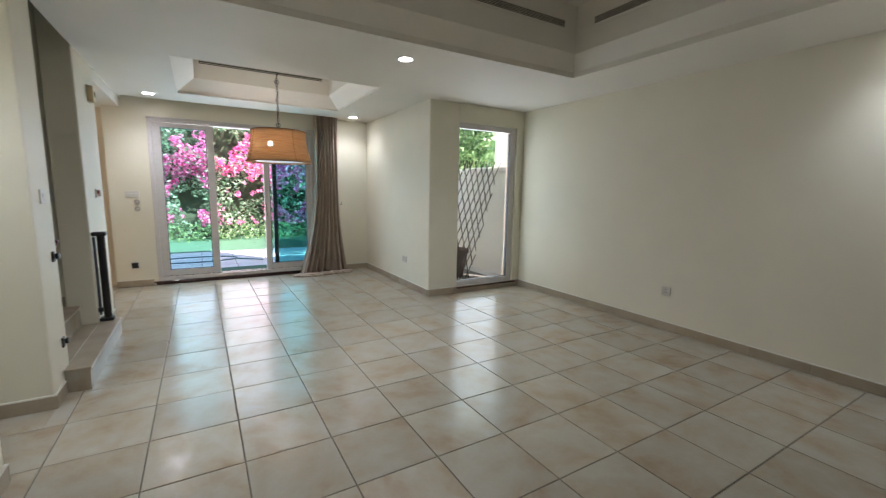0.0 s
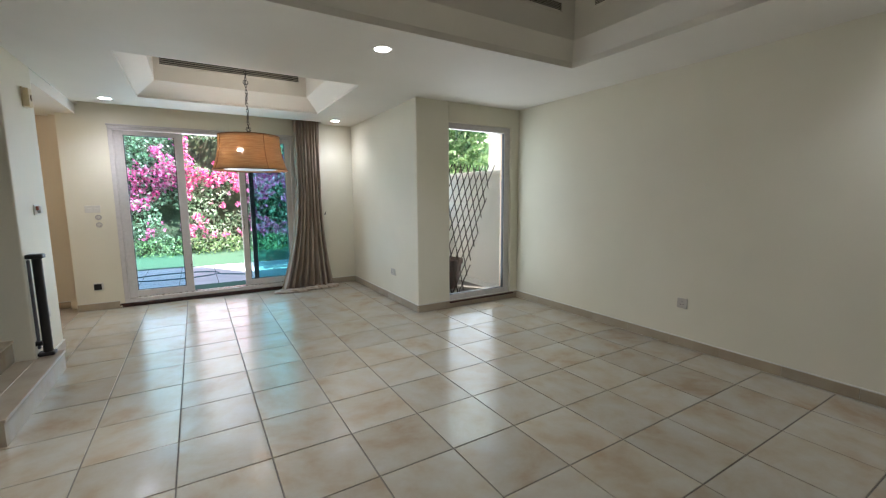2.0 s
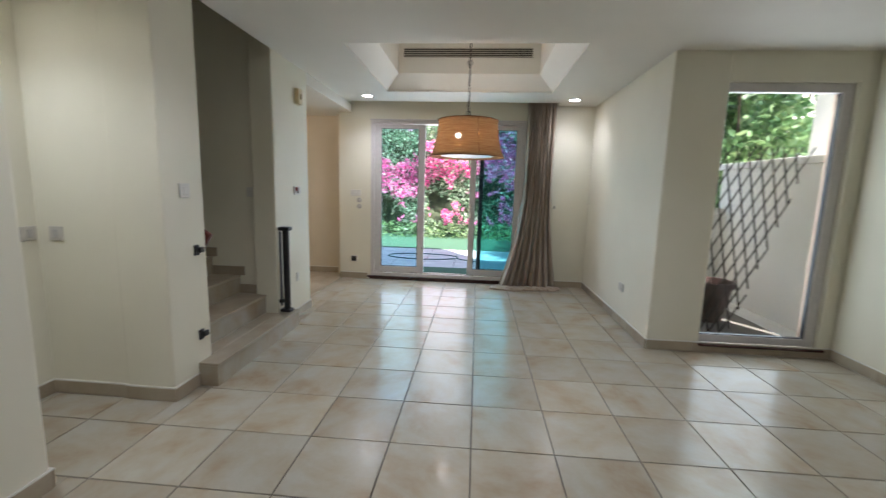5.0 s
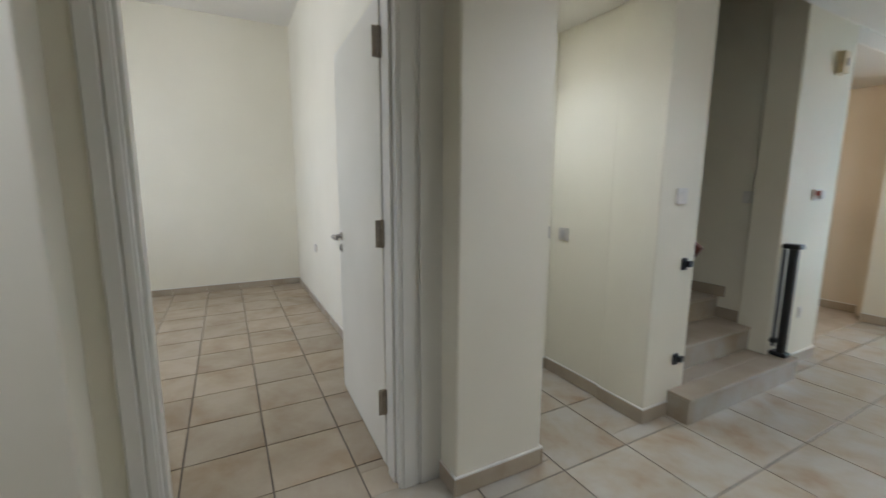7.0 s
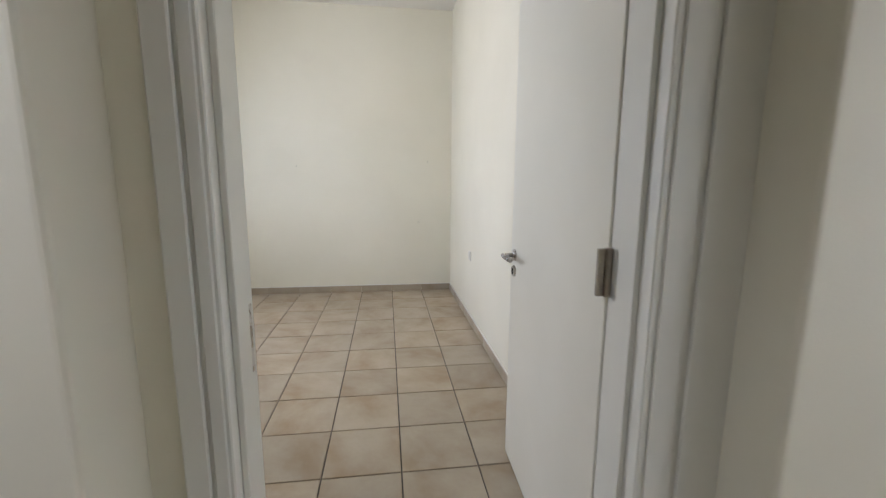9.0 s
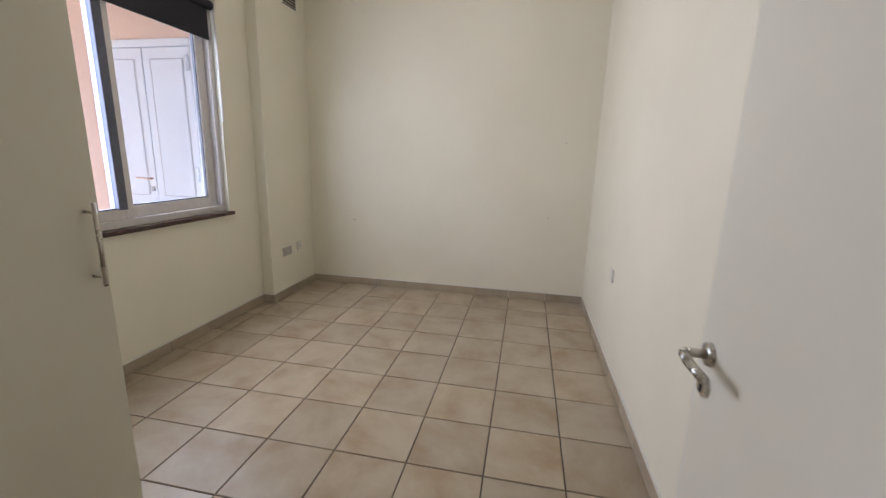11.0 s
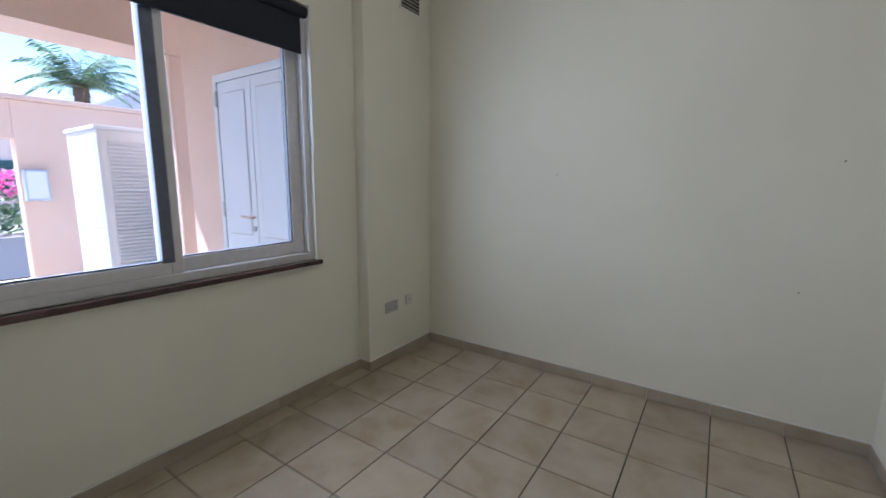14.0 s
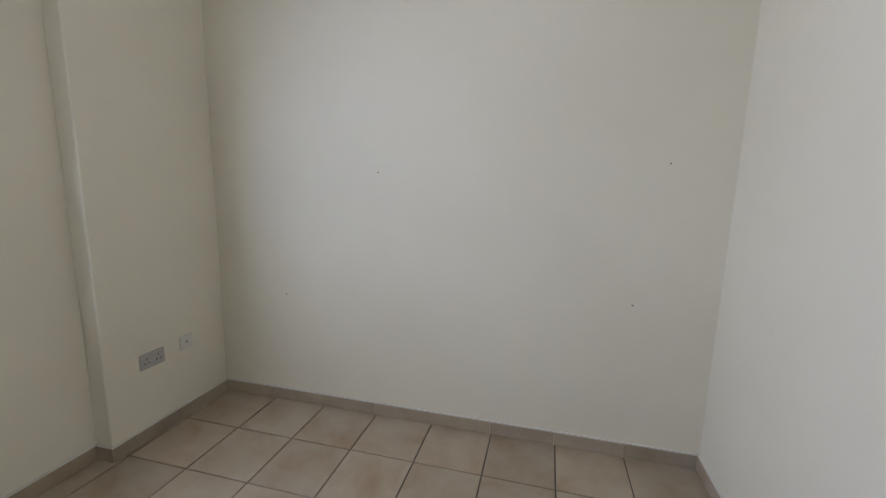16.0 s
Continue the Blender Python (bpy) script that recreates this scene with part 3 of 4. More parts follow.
# ---- air grilles ----
def grille(m, width, height, slats, label):
    """An air grille in the local xz plane that faces -y."""
    g = thing("air_grille", (0, 0, 0), label, "air vent", "air grilles")
    g.matrix_world = m
    f = 0.02
    part("grille_frame", boxes((-width / 2, width / 2, -0.008, 0, height / 2 - f, height / 2), (-width / 2, width / 2, -0.008, 0, -height / 2, -height / 2 + f), (-width / 2, -width / 2 + f, -0.008, 0, -height / 2 + f, height / 2 - f), (width / 2 - f, width / 2, -0.008, 0, -height / 2 + f, height / 2 - f), bevel=0.002), CEIL, g)
    # thin near-black sheet; its colour stands in for shade between the slats
    part("backing", boxes((-width / 2 + f, width / 2 - f, -0.0035, -0.001, -height / 2 + f, height / 2 - f)), plain("vent_shadow", (0.02, 0.018, 0.015), 0.9), g, "dark sheet behind the slats, the duct's shade put into its colour")
    step = (height - 2 * f) / slats
    me = mesh_of(boxes((-width / 2 + f, width / 2 - f, -0.0075, -0.0045, -step * 0.26, step * 0.26)), "slat")
    me.materials.append(SLAT)
    for i in range(slats):
        s = new("slat", me)
        s.parent = g
        s.matrix_basis = pose(0, 0, -height / 2 + f + step * (i + 0.5), -25)
    return g


SLAT = plain("grille_slat_aluminium", (0.42, 0.39, 0.33), 0.5, 0, 0.1)
grille(pose(1.74, 7.0, 2.895), 1.50, 0.14, 5, "long white slatted air grille in the dining ceiling tray")
grille(pose(3.08, CY1 - IN, 2.935), 1.75, 0.10, 5, "long slatted air grille in the living room coffer")
grille(pose(CX1 - IN, 2.92, 2.935, 0, 0, -90), 1.75, 0.10, 5, "slatted air grille in the side of the coffer")
grille(pose(-4.135, 0.11, 2.99, 0, 0, 180), 0.27, 0.36, 12, "small slatted return air grille high on the bedroom wall")

# ---- stairs ----
STEPS = 12
stairs = thing("staircase", (0, 0, 0), "beige tiled staircase climbing between plaster walls", "stairs")
for i in range(STEPS):
    z1 = 0.16 + 0.17 * i
    x1 = 0.225 if i == 0 else -0.03 - 0.265 * (i - 1)
    x0 = -0.03 - 0.265 * i
    y0, y1 = (4.531, 5.80) if i == 0 else (4.68, 5.70)
    if i == 0:
        rows = [(-0.03, 0.092, 4.685, 5.655, z1 - 0.02, z1), (0.092, x1 + 0.008, y0, y1, z1 - 0.02, z1)]
    else:
        rows = [(x0, x1 + 0.008, y0 + 0.003, y1 - 0.003, z1 - 0.02, z1)]
    tread = part("tread", boxes(*rows, bevel=0.003), SKIRT, stairs)
    if i == 0:
        part("riser", boxes((0.092, x1, y0 + 0.002, y1 - 0.002, 0, z1 - 0.021)), TILE_A, stairs)
    else:
        part("riser", boxes((x1 - 0.012, x1, y0 + 0.003, y1 - 0.003, z1 - 0.17, z1 - 0.021)), TILE_A, stairs)
    if i:
        part("stepped_skirting", boxes((x0 - 0.06, x1 + 0.05, 5.688, 5.699, z1, z1 + 0.085), bevel=0.002), SKIRT, stairs)
rail = thing("handrail", (-0.3, 4.76, 0), "dark red-brown wooden handrail on the stair wall", "handrail")
bm = boxes((-0.022, 0.022, -0.05, 0.05, 0, 2.8), bevel=0.012, seg=2)
bmesh.ops.transform(bm, matrix=look((0.37, -0.02, 0.96), (-2.2, -0.02, 2.55)) @ pose(0, 0, -2.8), verts=bm.verts)
part("rail", bm, plain("red_brown_wood", (0.10, 0.022, 0.015), 0.35, 0, 0.3, 12), rail)
part("bracket", tube(bmesh.new(), (-0.6, -0.08, 1.47), (-0.6, -0.03, 1.53), 0.008), BLACK, rail)

# ---- retractable stair gate ----
gate = thing("stair_gate", (0.15, 5.725, 0.16), "black retractable stair gate rolled up on its post", "stair gate")
part("housing", lathe(bmesh.new(), [(0.001, 0.03), (0.03, 0.03), (0.03, 0.79), (0.001, 0.79)], n=20), BLACK, gate)
part("pull_bar", boxes((-0.055, -0.035, -0.03, -0.005, 0.06, 0.77), bevel=0.006), plain("dark_grey_bar", (0.09, 0.09, 0.1), 0.35), gate)
for z0, z1 in ((0.0, 0.03), (0.775, 0.81)):
    part("bracket", boxes((-0.06, 0.045, -0.04, 0.045, z0, z1), bevel=0.01, seg=2), BLACK, gate)
part("foot_catch", boxes((-0.09, -0.02, -0.045, 0.0, 0.09, 0.125), bevel=0.008), BLACK, gate)
for z in (0.919, 0.345):
    l = thing("gate_latch", (0.09, 4.575, z), "small black latch bracket of the stair gate on the column", "latch", "gate latches")
    part("plate", boxes((0, 0.012, -0.022, 0.022, -0.035, 0.035), bevel=0.004), BLACK, l)
    part("catch", boxes((0.012, 0.03, 0.008, 0.05, -0.018, 0.018), bevel=0.004), BLACK, l)


# ---- switches, sockets and small fittings ----
def plate(name, m, w, h, label, category, extras=(), material=None, group=""):
    """A wall plate in the local xz plane that faces -y; extras: (name, x, z, w, h, proud, material)."""
    p = thing(name, (0, 0, 0), label, category, group)
    p.matrix_world = m
    part("plate", boxes((-w / 2, w / 2, -0.01, 0, -h / 2, h / 2), bevel=0.003, seg=2), material or PLASTIC, p)
    for n, x, z, ew, eh, proud, em in extras:
        part(n, boxes((x - ew / 2, x + ew / 2, -0.01 - proud, -0.0101, z - eh / 2, z + eh / 2), bevel=min(0.002, proud * 0.45)), em, p)
    return p


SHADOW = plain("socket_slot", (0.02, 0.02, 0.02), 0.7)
GREYB = plain("aged_switch_plastic", (0.52, 0.49, 0.43), 0.4, 0, 0.05)
GREYP = plain("grey_socket_plastic", (0.42, 0.40, 0.37), 0.4, 0, 0.05)
rocker = ("rocker", 0, 0, 0.035, 0.05, 0.004, PLASTIC)
pins = lambda x: [("slot", x, 0.014, 0.006, 0.011, 0.0006, SHADOW), ("slot", x - 0.012, -0.012, 0.011, 0.006, 0.0006, SHADOW), ("slot", x + 0.012, -0.012, 0.011, 0.006, 0.0006, SHADOW)]
FACE_X, FACE_NX, FACE_NY, FACE_Y = 90, -90, 0, 180
plate("light_switch", pose(0.09, 4.497, 1.306, 0, 0, FACE_X), 0.088, 0.088, "white plastic light switch on the column", "light switch", [rocker])
plate("light_switch", pose(-0.61, 4.328, 1.03, 0, 0, FACE_NY), 0.086, 0.086, "greyish plastic light switch in the small hall", "light switch", [("rocker", 0, 0, 0.035, 0.05, 0.004, GREYP)], GREYB)
plate("light_switch", pose(-0.74, 4.24, 1.03, 0, 0, FACE_X), 0.15, 0.086, "wide white plastic switch plate in the small hall", "light switch", [("rocker", -0.035, 0, 0.03, 0.05, 0.004, GREYP), ("rocker", 0.035, 0, 0.03, 0.05, 0.004, GREYP)], GREYB)
plate("light_switch", pose(-0.15, 5.70, 1.283, 0, 0, FACE_NY), 0.088, 0.088, "white plastic light switch on the shaded stair wall", "light switch", [rocker])
plate("light_switch", pose(0.148, 7.98, 1.268, 0, 0, FACE_NY), 0.15, 0.088, "white plastic double light switch beside the garden doors", "light switch", [("rocker", -0.03, 0, 0.05, 0.02, 0.004, PLASTIC), ("rocker", 0.03, 0, 0.05, 0.02, 0.004, PLASTIC)])
plate("socket", pose(0.122, 7.98, 0.298, 0, 0, FACE_NY), 0.10, 0.095, "square wall box with a black network insert", "socket", [("insert", -0.006, -0.004, 0.075, 0.075, 0.004, BLACK)])
plate("socket", pose(3.465, 6.421, 0.391, 0, 0, FACE_NX), 0.13, 0.085, "white double power socket on the projecting wall", "socket", pins(-0.036) + pins(0.036), GREYB, "power sockets")
plate("socket", pose(5.0, 3.416, 0.407, 0, 0, FACE_NX), 0.09, 0.09, "white single power socket on the long wall", "socket", pins(0.0), GREYB, "power sockets")
plate("socket", pose(0.09, 6.08, 0.42, 0, 0, FACE_X), 0.05, 0.088, "small white blank wall plate", "socket", [rocker])
plate("thermostat", pose(0.09, 6.10, 1.305, 0, 0, FACE_X), 0.12, 0.085, "white wall thermostat with a small red display", "thermostat", [("display", -0.025, 0.012, 0.02, 0.035, 0.018, plain("red_display", (0.35, 0.06, 0.03), 0.3)), ("dial", 0.025, 0, 0.05, 0.06, 0.022, PLASTIC)])
plate("alarm_sounder", pose(0.09, 6.16, 2.22, 0, 0, FACE_X), 0.10, 0.16, "yellowed cream alarm sounder high on the wall", "alarm", [("housing", 0, 0, 0.085, 0.145, 0.035, CREAMP), ("lens", 0, 0.0, 0.02, 0.05, 0.04, plain("amber_lens", (0.12, 0.07, 0.02), 0.2))], CREAMP)
for z in (1.165, 1.072):
    d = thing("round_dimmer", (0.195, 7.98, z), "small round grey control knob on the wall", "dimmer", "round controls")
    bm = tube(bmesh.new(), (0, 0, 0), (0, -0.012, 0), 0.034, 0.031, 24)
    part("rim", bm, GREYP, d)
    part("knob", tube(bmesh.new(), (0, -0.0121, 0), (0, -0.024, 0), 0.02, 0.018, 20), STEEL, d)
ic = plate("intercom", pose(0.085, 1.607, 1.312, 0, 0, FACE_X), 0.235, 0.108, "yellowed cream wall intercom with a dark display", "intercom", [
    ("upper_cover", 0, 0.024, 0.225, 0.052, 0.02, CREAMP), ("lower_cover", 0, -0.028, 0.225, 0.046, 0.026, CREAMP),
    ("display", 0.012, 0.027, 0.032, 0.026, 0.0205, BLACK), ("badge", 0.082, 0.035, 0.03, 0.012, 0.0206, plain("blue_badge", (0.06, 0.08, 0.16), 0.3)),
    ("grille_bar", 0.07, -0.015, 0.06, 0.004, 0.0266, SLAT), ("grille_bar", 0.07, -0.025, 0.075, 0.008, 0.0266, plain("tan_slot", (0.25, 0.18, 0.09), 0.6))], CREAMP)
plate("socket", pose(-3.87, 0.11, 0.47, 0, 0, FACE_Y), 0.15, 0.09, "grey double power socket in the bedroom corner", "socket", pins(-0.036) + pins(0.036), GREYP, "power sockets")
plate("socket", pose(-4.10, 0.11, 0.485, 0, 0, FACE_Y), 0.088, 0.088, "small white television outlet", "socket", [("outlet", 0, 0, 0.02, 0.02, 0.003, GREYP)])
plate("socket", pose(-3.15, 3.125, 0.665, 0, 0, FACE_NY), 0.09, 0.088, "white wall plate on the bedroom side wall", "socket", [rocker])
plate("socket", pose(-1.56, 3.125, 0.645, 0, 0, FACE_NY), 0.15, 0.09, "white double power socket behind the open door", "socket", pins(-0.036) + pins(0.036), None, "power sockets")

# ---- bedroom door ----
bd = tagged(new("door_1"), "plain off-white flush door standing open into the bedroom", "door", kind="structure")
L0, L1, TOPD = 2.012, 2.887, 2.143
part("jamb", boxes((-0.255, -0.07, 1.97, L0, 0, TOPD), (-0.255, -0.07, L1, 2.94, 0, TOPD), (-0.255, -0.07, 1.97, 2.94, TOPD, 2.158), bevel=0.002), TRIM, bd)
part("door_stop", boxes((-0.185, -0.115, L0, L0 + 0.014, 0, TOPD - 0.014), (-0.185, -0.115, L1 - 0.014, L1, 0, TOPD - 0.014), (-0.185, -0.115, L0, L1, TOPD - 0.014, TOPD), bevel=0.002), TRIM, bd)
for y0, y1, s in ((1.925, 2.018, 1), (2.881, 3.10, -1)):
    a, b2 = (y0, y1) if s > 0 else (y1, y0)
    w = b2 - a
    part("architrave", boxes((-0.08, -0.062, min(a, b2), max(a, b2), 0, 2.21), (-0.062, -0.052, min(a + w * 0.06, a + w * 0.55), max(a + w * 0.06, a + w * 0.55), 0, 2.205), (-0.062, -0.056, min(a + w * 0.62, a + w * 0.92), max(a + w * 0.62, a + w * 0.92), 0, 2.19), bevel=0.003), TRIM, bd)
part("architrave", boxes((-0.08, -0.061, 2.018, 2.881, 2.136, 2.21), (-0.061, -0.053, 2.018, 2.881, 2.15, 2.205), bevel=0.003), TRIM, bd)
part("strike_plate", boxes((-0.235, -0.205, L0, L0 + 0.002, 0.93, 1.09)), STEEL, bd, "steel strike plate")
ang = math.degrees(math.atan2(0.03, -0.9))
lm = pose(-0.243, 2.880, 0.008, 0, 0, ang)


def leafpart(name, bm, material, parent, label=""):
    bmesh.ops.transform(bm, matrix=lm, verts=bm.verts)
    return part(name, bm, material, parent, label)


leaf = leafpart("leaf", boxes((0.0, 0.905, -0.044, 0.0, 0, 2.125), bevel=0.0025), LEAF, bd)
for z in (0.335, 1.135, 1.935):
    hinge = leafpart("hinge", boxes((-0.012, -0.0005, -0.040, 0.03, z - 0.06, z + 0.06), (-0.018, -0.012, 0.02, 0.034, z - 0.06, z + 0.06)), BRASSY, leaf, "dull steel butt hinge")
    bm = bmesh.new()
    tube(bm, (-0.012, 0.006, z - 0.063), (-0.012, 0.006, z + 0.063), 0.008, n=10)
    leafpart("hinge_pin", bm, BRASSY, hinge)
for side in (1, -1):
    y = 0.0 if side > 0 else -0.044
    o = side
    bm = tube(bmesh.new(), (0.845, y, 1.03), (0.845, y + 0.01 * o, 1.03), 0.027, 0.026, 24)
    tube(bm, (0.845, y + 0.01 * o, 1.03), (0.845, y + 0.052 * o, 1.03), 0.0105, n=14)
    pts = [Vector((0.845, y + 0.052 * o, 1.03)), Vector((0.838, y + 0.058 * o, 1.03)), Vector((0.80, y + 0.06 * o, 1.029)), Vector((0.725, y + 0.054 * o, 1.027))]
    for a, c in zip(pts, pts[1:]):
        tube(bm, a, c, 0.0105, n=14)
    bmesh.ops.create_uvsphere(bm, u_segments=14, v_segments=8, radius=0.0105, matrix=Matrix.Translation(pts[0]))
    h = leafpart("lever_handle", bm, STEEL, leaf, "brushed steel lever handle")
    smooth(h)
    bm = tube(bmesh.new(), (0.845, y, 0.955), (0.845, y + 0.009 * o, 0.955), 0.026, 0.025, 24)
    rose = leafpart("lock_rose", bm, STEEL, leaf)
    bm = boxes((0.839, 0.851, y + 0.0091 * o, y + 0.0115 * o, 0.94, 0.968))
    leafpart("lock_barrel", bm, SHADOW, rose)

# ---- wardrobe ----
wd = thing("wardrobe", (-0.25, 1.12, 0), "tall plain off-white wardrobe with a steel bar handle", "wardrobe")
part("body", boxes((-0.985, -0.005, -0.60, -0.02, 0.07, 2.35), bevel=0.002), WARD, wd)
part("plinth", boxes((-0.97, -0.005, -0.58, -0.04, 0, 0.07)), WARD, wd)
for x0, x1, hx in ((-0.985, -0.497, -0.935), (-0.493, -0.005, -0.055)):
    d = part("wardrobe_door", boxes((x0, x1, -0.0195, 0.0, 0.075, 2.345), bevel=0.002), WARD, wd)
    bm = tube(bmesh.new(), (hx, 0.045, 1.01), (hx, 0.045, 1.28), 0.0065, n=12)
    for z in (1.04, 1.25):
        tube(bm, (hx, 0.0, z), (hx, 0.045, z), 0.005, n=10)
    smooth(part("bar_handle", bm, STEEL, d, "brushed steel bar handle"))

# ---- bedroom window ----
w2 = tagged(new("window_2"), "white aluminium two-pane sliding window", "window", kind="structure")
part("window_frame", boxes((WX0, WX0 + 0.045, -0.13, -0.03, WZ0 + 0.05, WZ1 - 0.045), (WX1 - 0.045, WX1, -0.13, -0.03, WZ0 + 0.05, WZ1 - 0.045), (WX0, WX1, -0.13, -0.03, WZ0, WZ0 + 0.05), (WX0, WX1, -0.13, -0.03, WZ1 - 0.045, WZ1), bevel=0.004), FRAME, w2)
sash(WX0 + 0.045, -2.29, -0.095, WZ0 + 0.05, WZ1 - 0.045, 0.085, BLUEG, w2, rail=0.075)
fs = sash(-2.385, WX1 - 0.045, -0.055, WZ0 + 0.05, WZ1 - 0.045, 0.06, BLUEG, w2, rail=0.065)
part("meeting_stile", boxes((-2.345, -2.285, -0.075, -0.036, WZ0 + 0.11, WZ1 - 0.09), bevel=0.002), plain("blue_grey_stile", (0.10, 0.11, 0.15), 0.35), w2, "dark blue-grey meeting stile")
part("window_sill", boxes((WX0 - 0.02, WX1 + 0.02, -0.03, 0.04, WZ0 - 0.03, WZ0), bevel=0.005), MARBLE, w2, "dark marble sill")
bd2 = thing("roller_blind", ((WX0 + WX1) / 2, 0.0, WZ1), "dark navy roller blind drawn almost fully up", "blind")
hw = (WX1 - WX0) / 2 - 0.015
NAVY = plain("navy_blind_cloth", (0.012, 0.013, 0.02), 0.8, 0, 0.2, 90)
part("roller", tube(bmesh.new(), (-hw, -0.012, -0.045), (hw, -0.012, -0.045), 0.034, n=20), NAVY, bd2)
part("blind_cloth", boxes((-hw + 0.035, hw - 0.035, -0.016, -0.013, -0.285, -0.045)), NAVY, bd2)
part("bottom_bar", boxes((-hw + 0.035, hw - 0.035, -0.02, -0.009, -0.30, -0.284), bevel=0.002), NAVY, bd2)
part("control_wand", tube(bmesh.new(), (-hw - 0.004, 0.018, -0.08), (-hw - 0.006, 0.018, -0.90), 0.011, n=10), PLASTIC, bd2, "white plastic control wand")
part("bracket", boxes((-hw - 0.014, -hw, -0.045, 0.03, -0.085, -0.005)), PLASTIC, bd2)

for y, z in ((1.27, 1.55), (2.83, 1.62), (2.72, 0.88), (0.62, 0.75)):
    k = thing("wall_plug", (-4.42, y, z), "tiny dark nail hole in the bedroom wall", "nail hole", "nail holes")
    part("plug", tube(bmesh.new(), (-0.002, 0, 0), (0.0015, 0, 0), 0.004, n=8), SHADOW, k)

# ---- garden side ----
def leaf_material(name, low, mid, high, trans=0.35, rough=0.5):
    m, nt, b = mat(name, rough)
    rnd = nt.nodes.new("ShaderNodeNewGeometry").outputs["Random Per Island"]
    tone = ramp(nt, rnd, [(0.0, low), (0.5, mid), (1.0, high)])
    nt.links.new(tone, b.inputs["Base Color"])
    t = nt.nodes.new("ShaderNodeBsdfTranslucent")
    nt.links.new(tone, t.inputs["Color"])
    mx = nt.nodes.new("ShaderNodeMixShader")
    mx.inputs[0].default_value = trans
    nt.links.new(b.outputs[0], mx.inputs[1])
    nt.links.new(t.outputs[0], mx.inputs[2])
    nt.links.new(mx.outputs[0], nt.nodes["Material Output"].inputs["Surface"])
    return m


GREEN = leaf_material("hedge_leaf", (0.08, 0.17, 0.09), (0.25, 0.39, 0.22), (0.58, 0.66, 0.50), 0.45, 0.35)
LIGHTG = leaf_material("tree_leaf", (0.08, 0.17, 0.06), (0.20, 0.33, 0.13), (0.38, 0.50, 0.24), 0.5)
PINK = leaf_material("bougainvillea_bract", (0.74, 0.05, 0.28), (0.90, 0.20, 0.47), (0.95, 0.62, 0.74), 0.45)
BARK = plain("grey_brown_bark", (0.11, 0.08, 0.055), 0.9, 0, 0.4, 18)
GRASS = plain("green_turf", (0.045, 0.11, 0.06), 0.9, 0, 0.35, 60)
PAVE = plain("pale_paving", (0.52, 0.50, 0.47), 0.8, 0, 0.1, 3)
# dark green that carries the hedge's inner shade as colour
DARKG = plain("hedge_inner_shade", (0.06, 0.075, 0.04), 0.95, 0, 0.5, 5)


def leaves(name, points, size, material, parent, rng, label=""):
    """Small folded leaves, four corners each, at the points given, turned every way."""
    n = len(points)
    a = rng.normal(size=(n, 3))
    a /= np.linalg.norm(a, axis=1)[:, None]
    b = np.cross(a, rng.normal(size=(n, 3)))
    b /= np.linalg.norm(b, axis=1)[:, None]
    s = size * rng.uniform(0.6, 1.25, (n, 1))
    nrm = np.cross(a, b)
    v = np.stack([points - a * s, points + b * s * 0.55 + nrm * s * 0.18, points + a * s, points - b * s * 0.55 + nrm * s * 0.18], 1).reshape(-1, 3)
    me = bpy.data.meshes.new(name)
    me.from_pydata(v.tolist(), [], np.arange(4 * n).reshape(-1, 4).tolist())
    me.materials.append(material)
    ob = new(name, me)
    ob.parent = parent
    return tagged(ob, label)


def field(x, z, seed, scale):
    return noise.noise(Vector((x * scale, z * scale, seed)))


rng = np.random.default_rng(4)
hedge = thing("bougainvillea_hedge", (1.2, 14.6, 0), "tall green bougainvillea hedge covered in magenta blossom", "hedge")
# wavy dark sheet behind the leaves; its colour stands in for inner shade
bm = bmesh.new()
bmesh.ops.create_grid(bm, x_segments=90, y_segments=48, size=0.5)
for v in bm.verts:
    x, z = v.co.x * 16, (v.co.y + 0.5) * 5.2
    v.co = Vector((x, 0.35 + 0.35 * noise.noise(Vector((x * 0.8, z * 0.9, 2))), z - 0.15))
part("shade_backing", bm, DARKG, hedge, "dark backing sheet of the hedge, inner shade put into its colour")
pts, blo = [], []
while len(pts) < 30000:
    x, z = rng.uniform(-6.5, 6.5), rng.uniform(0, 5.0)
    if field(x, z, 3.0, 1.3) + 0.25 * field(x, z, 8.0, 4.0) < -0.22:
        continue
    y = 0.35 * noise.noise(Vector((x * 0.8, z * 0.9, 2))) - 0.05 + rng.normal() * 0.13
    pts.append((x, y, z - 0.05))
leaves("foliage", np.array(pts), 0.052, GREEN, hedge, rng)
while len(blo) < 19000:
    x, z = rng.uniform(-6.5, 6.5), rng.uniform(0.35, 3.1)
    d = 0.75 * field(x, z, 11.0, 0.9) + 0.75 * field(x, z, 21.0, 3.6) + 0.5 * field(x, z, 31.0, 8.0)
    band = max(0.62 - abs(z - 2.0 - 0.12 * math.sin(x * 1.1)) * (1.15 if z > 2.0 else 0.85), -0.16) + (0.06 if z < 1.1 else 0)
    if d * 0.75 + band < 0.13:
        continue
    y = 0.35 * noise.noise(Vector((x * 0.8, z * 0.9, 2))) - 0.17 + rng.normal() * 0.08
    blo.append((x, y, z - 0.05))
leaves("blossom", np.array(blo), 0.047, PINK, hedge, rng, "magenta blossom")
grass_pts = np.stack([rng.uniform(-6, 6, 2500), rng.uniform(-0.75, -0.1, 2500), rng.uniform(-0.1, 0.35, 2500)], 1)
leaves("undergrowth", grass_pts, 0.05, LIGHTG, hedge, rng)


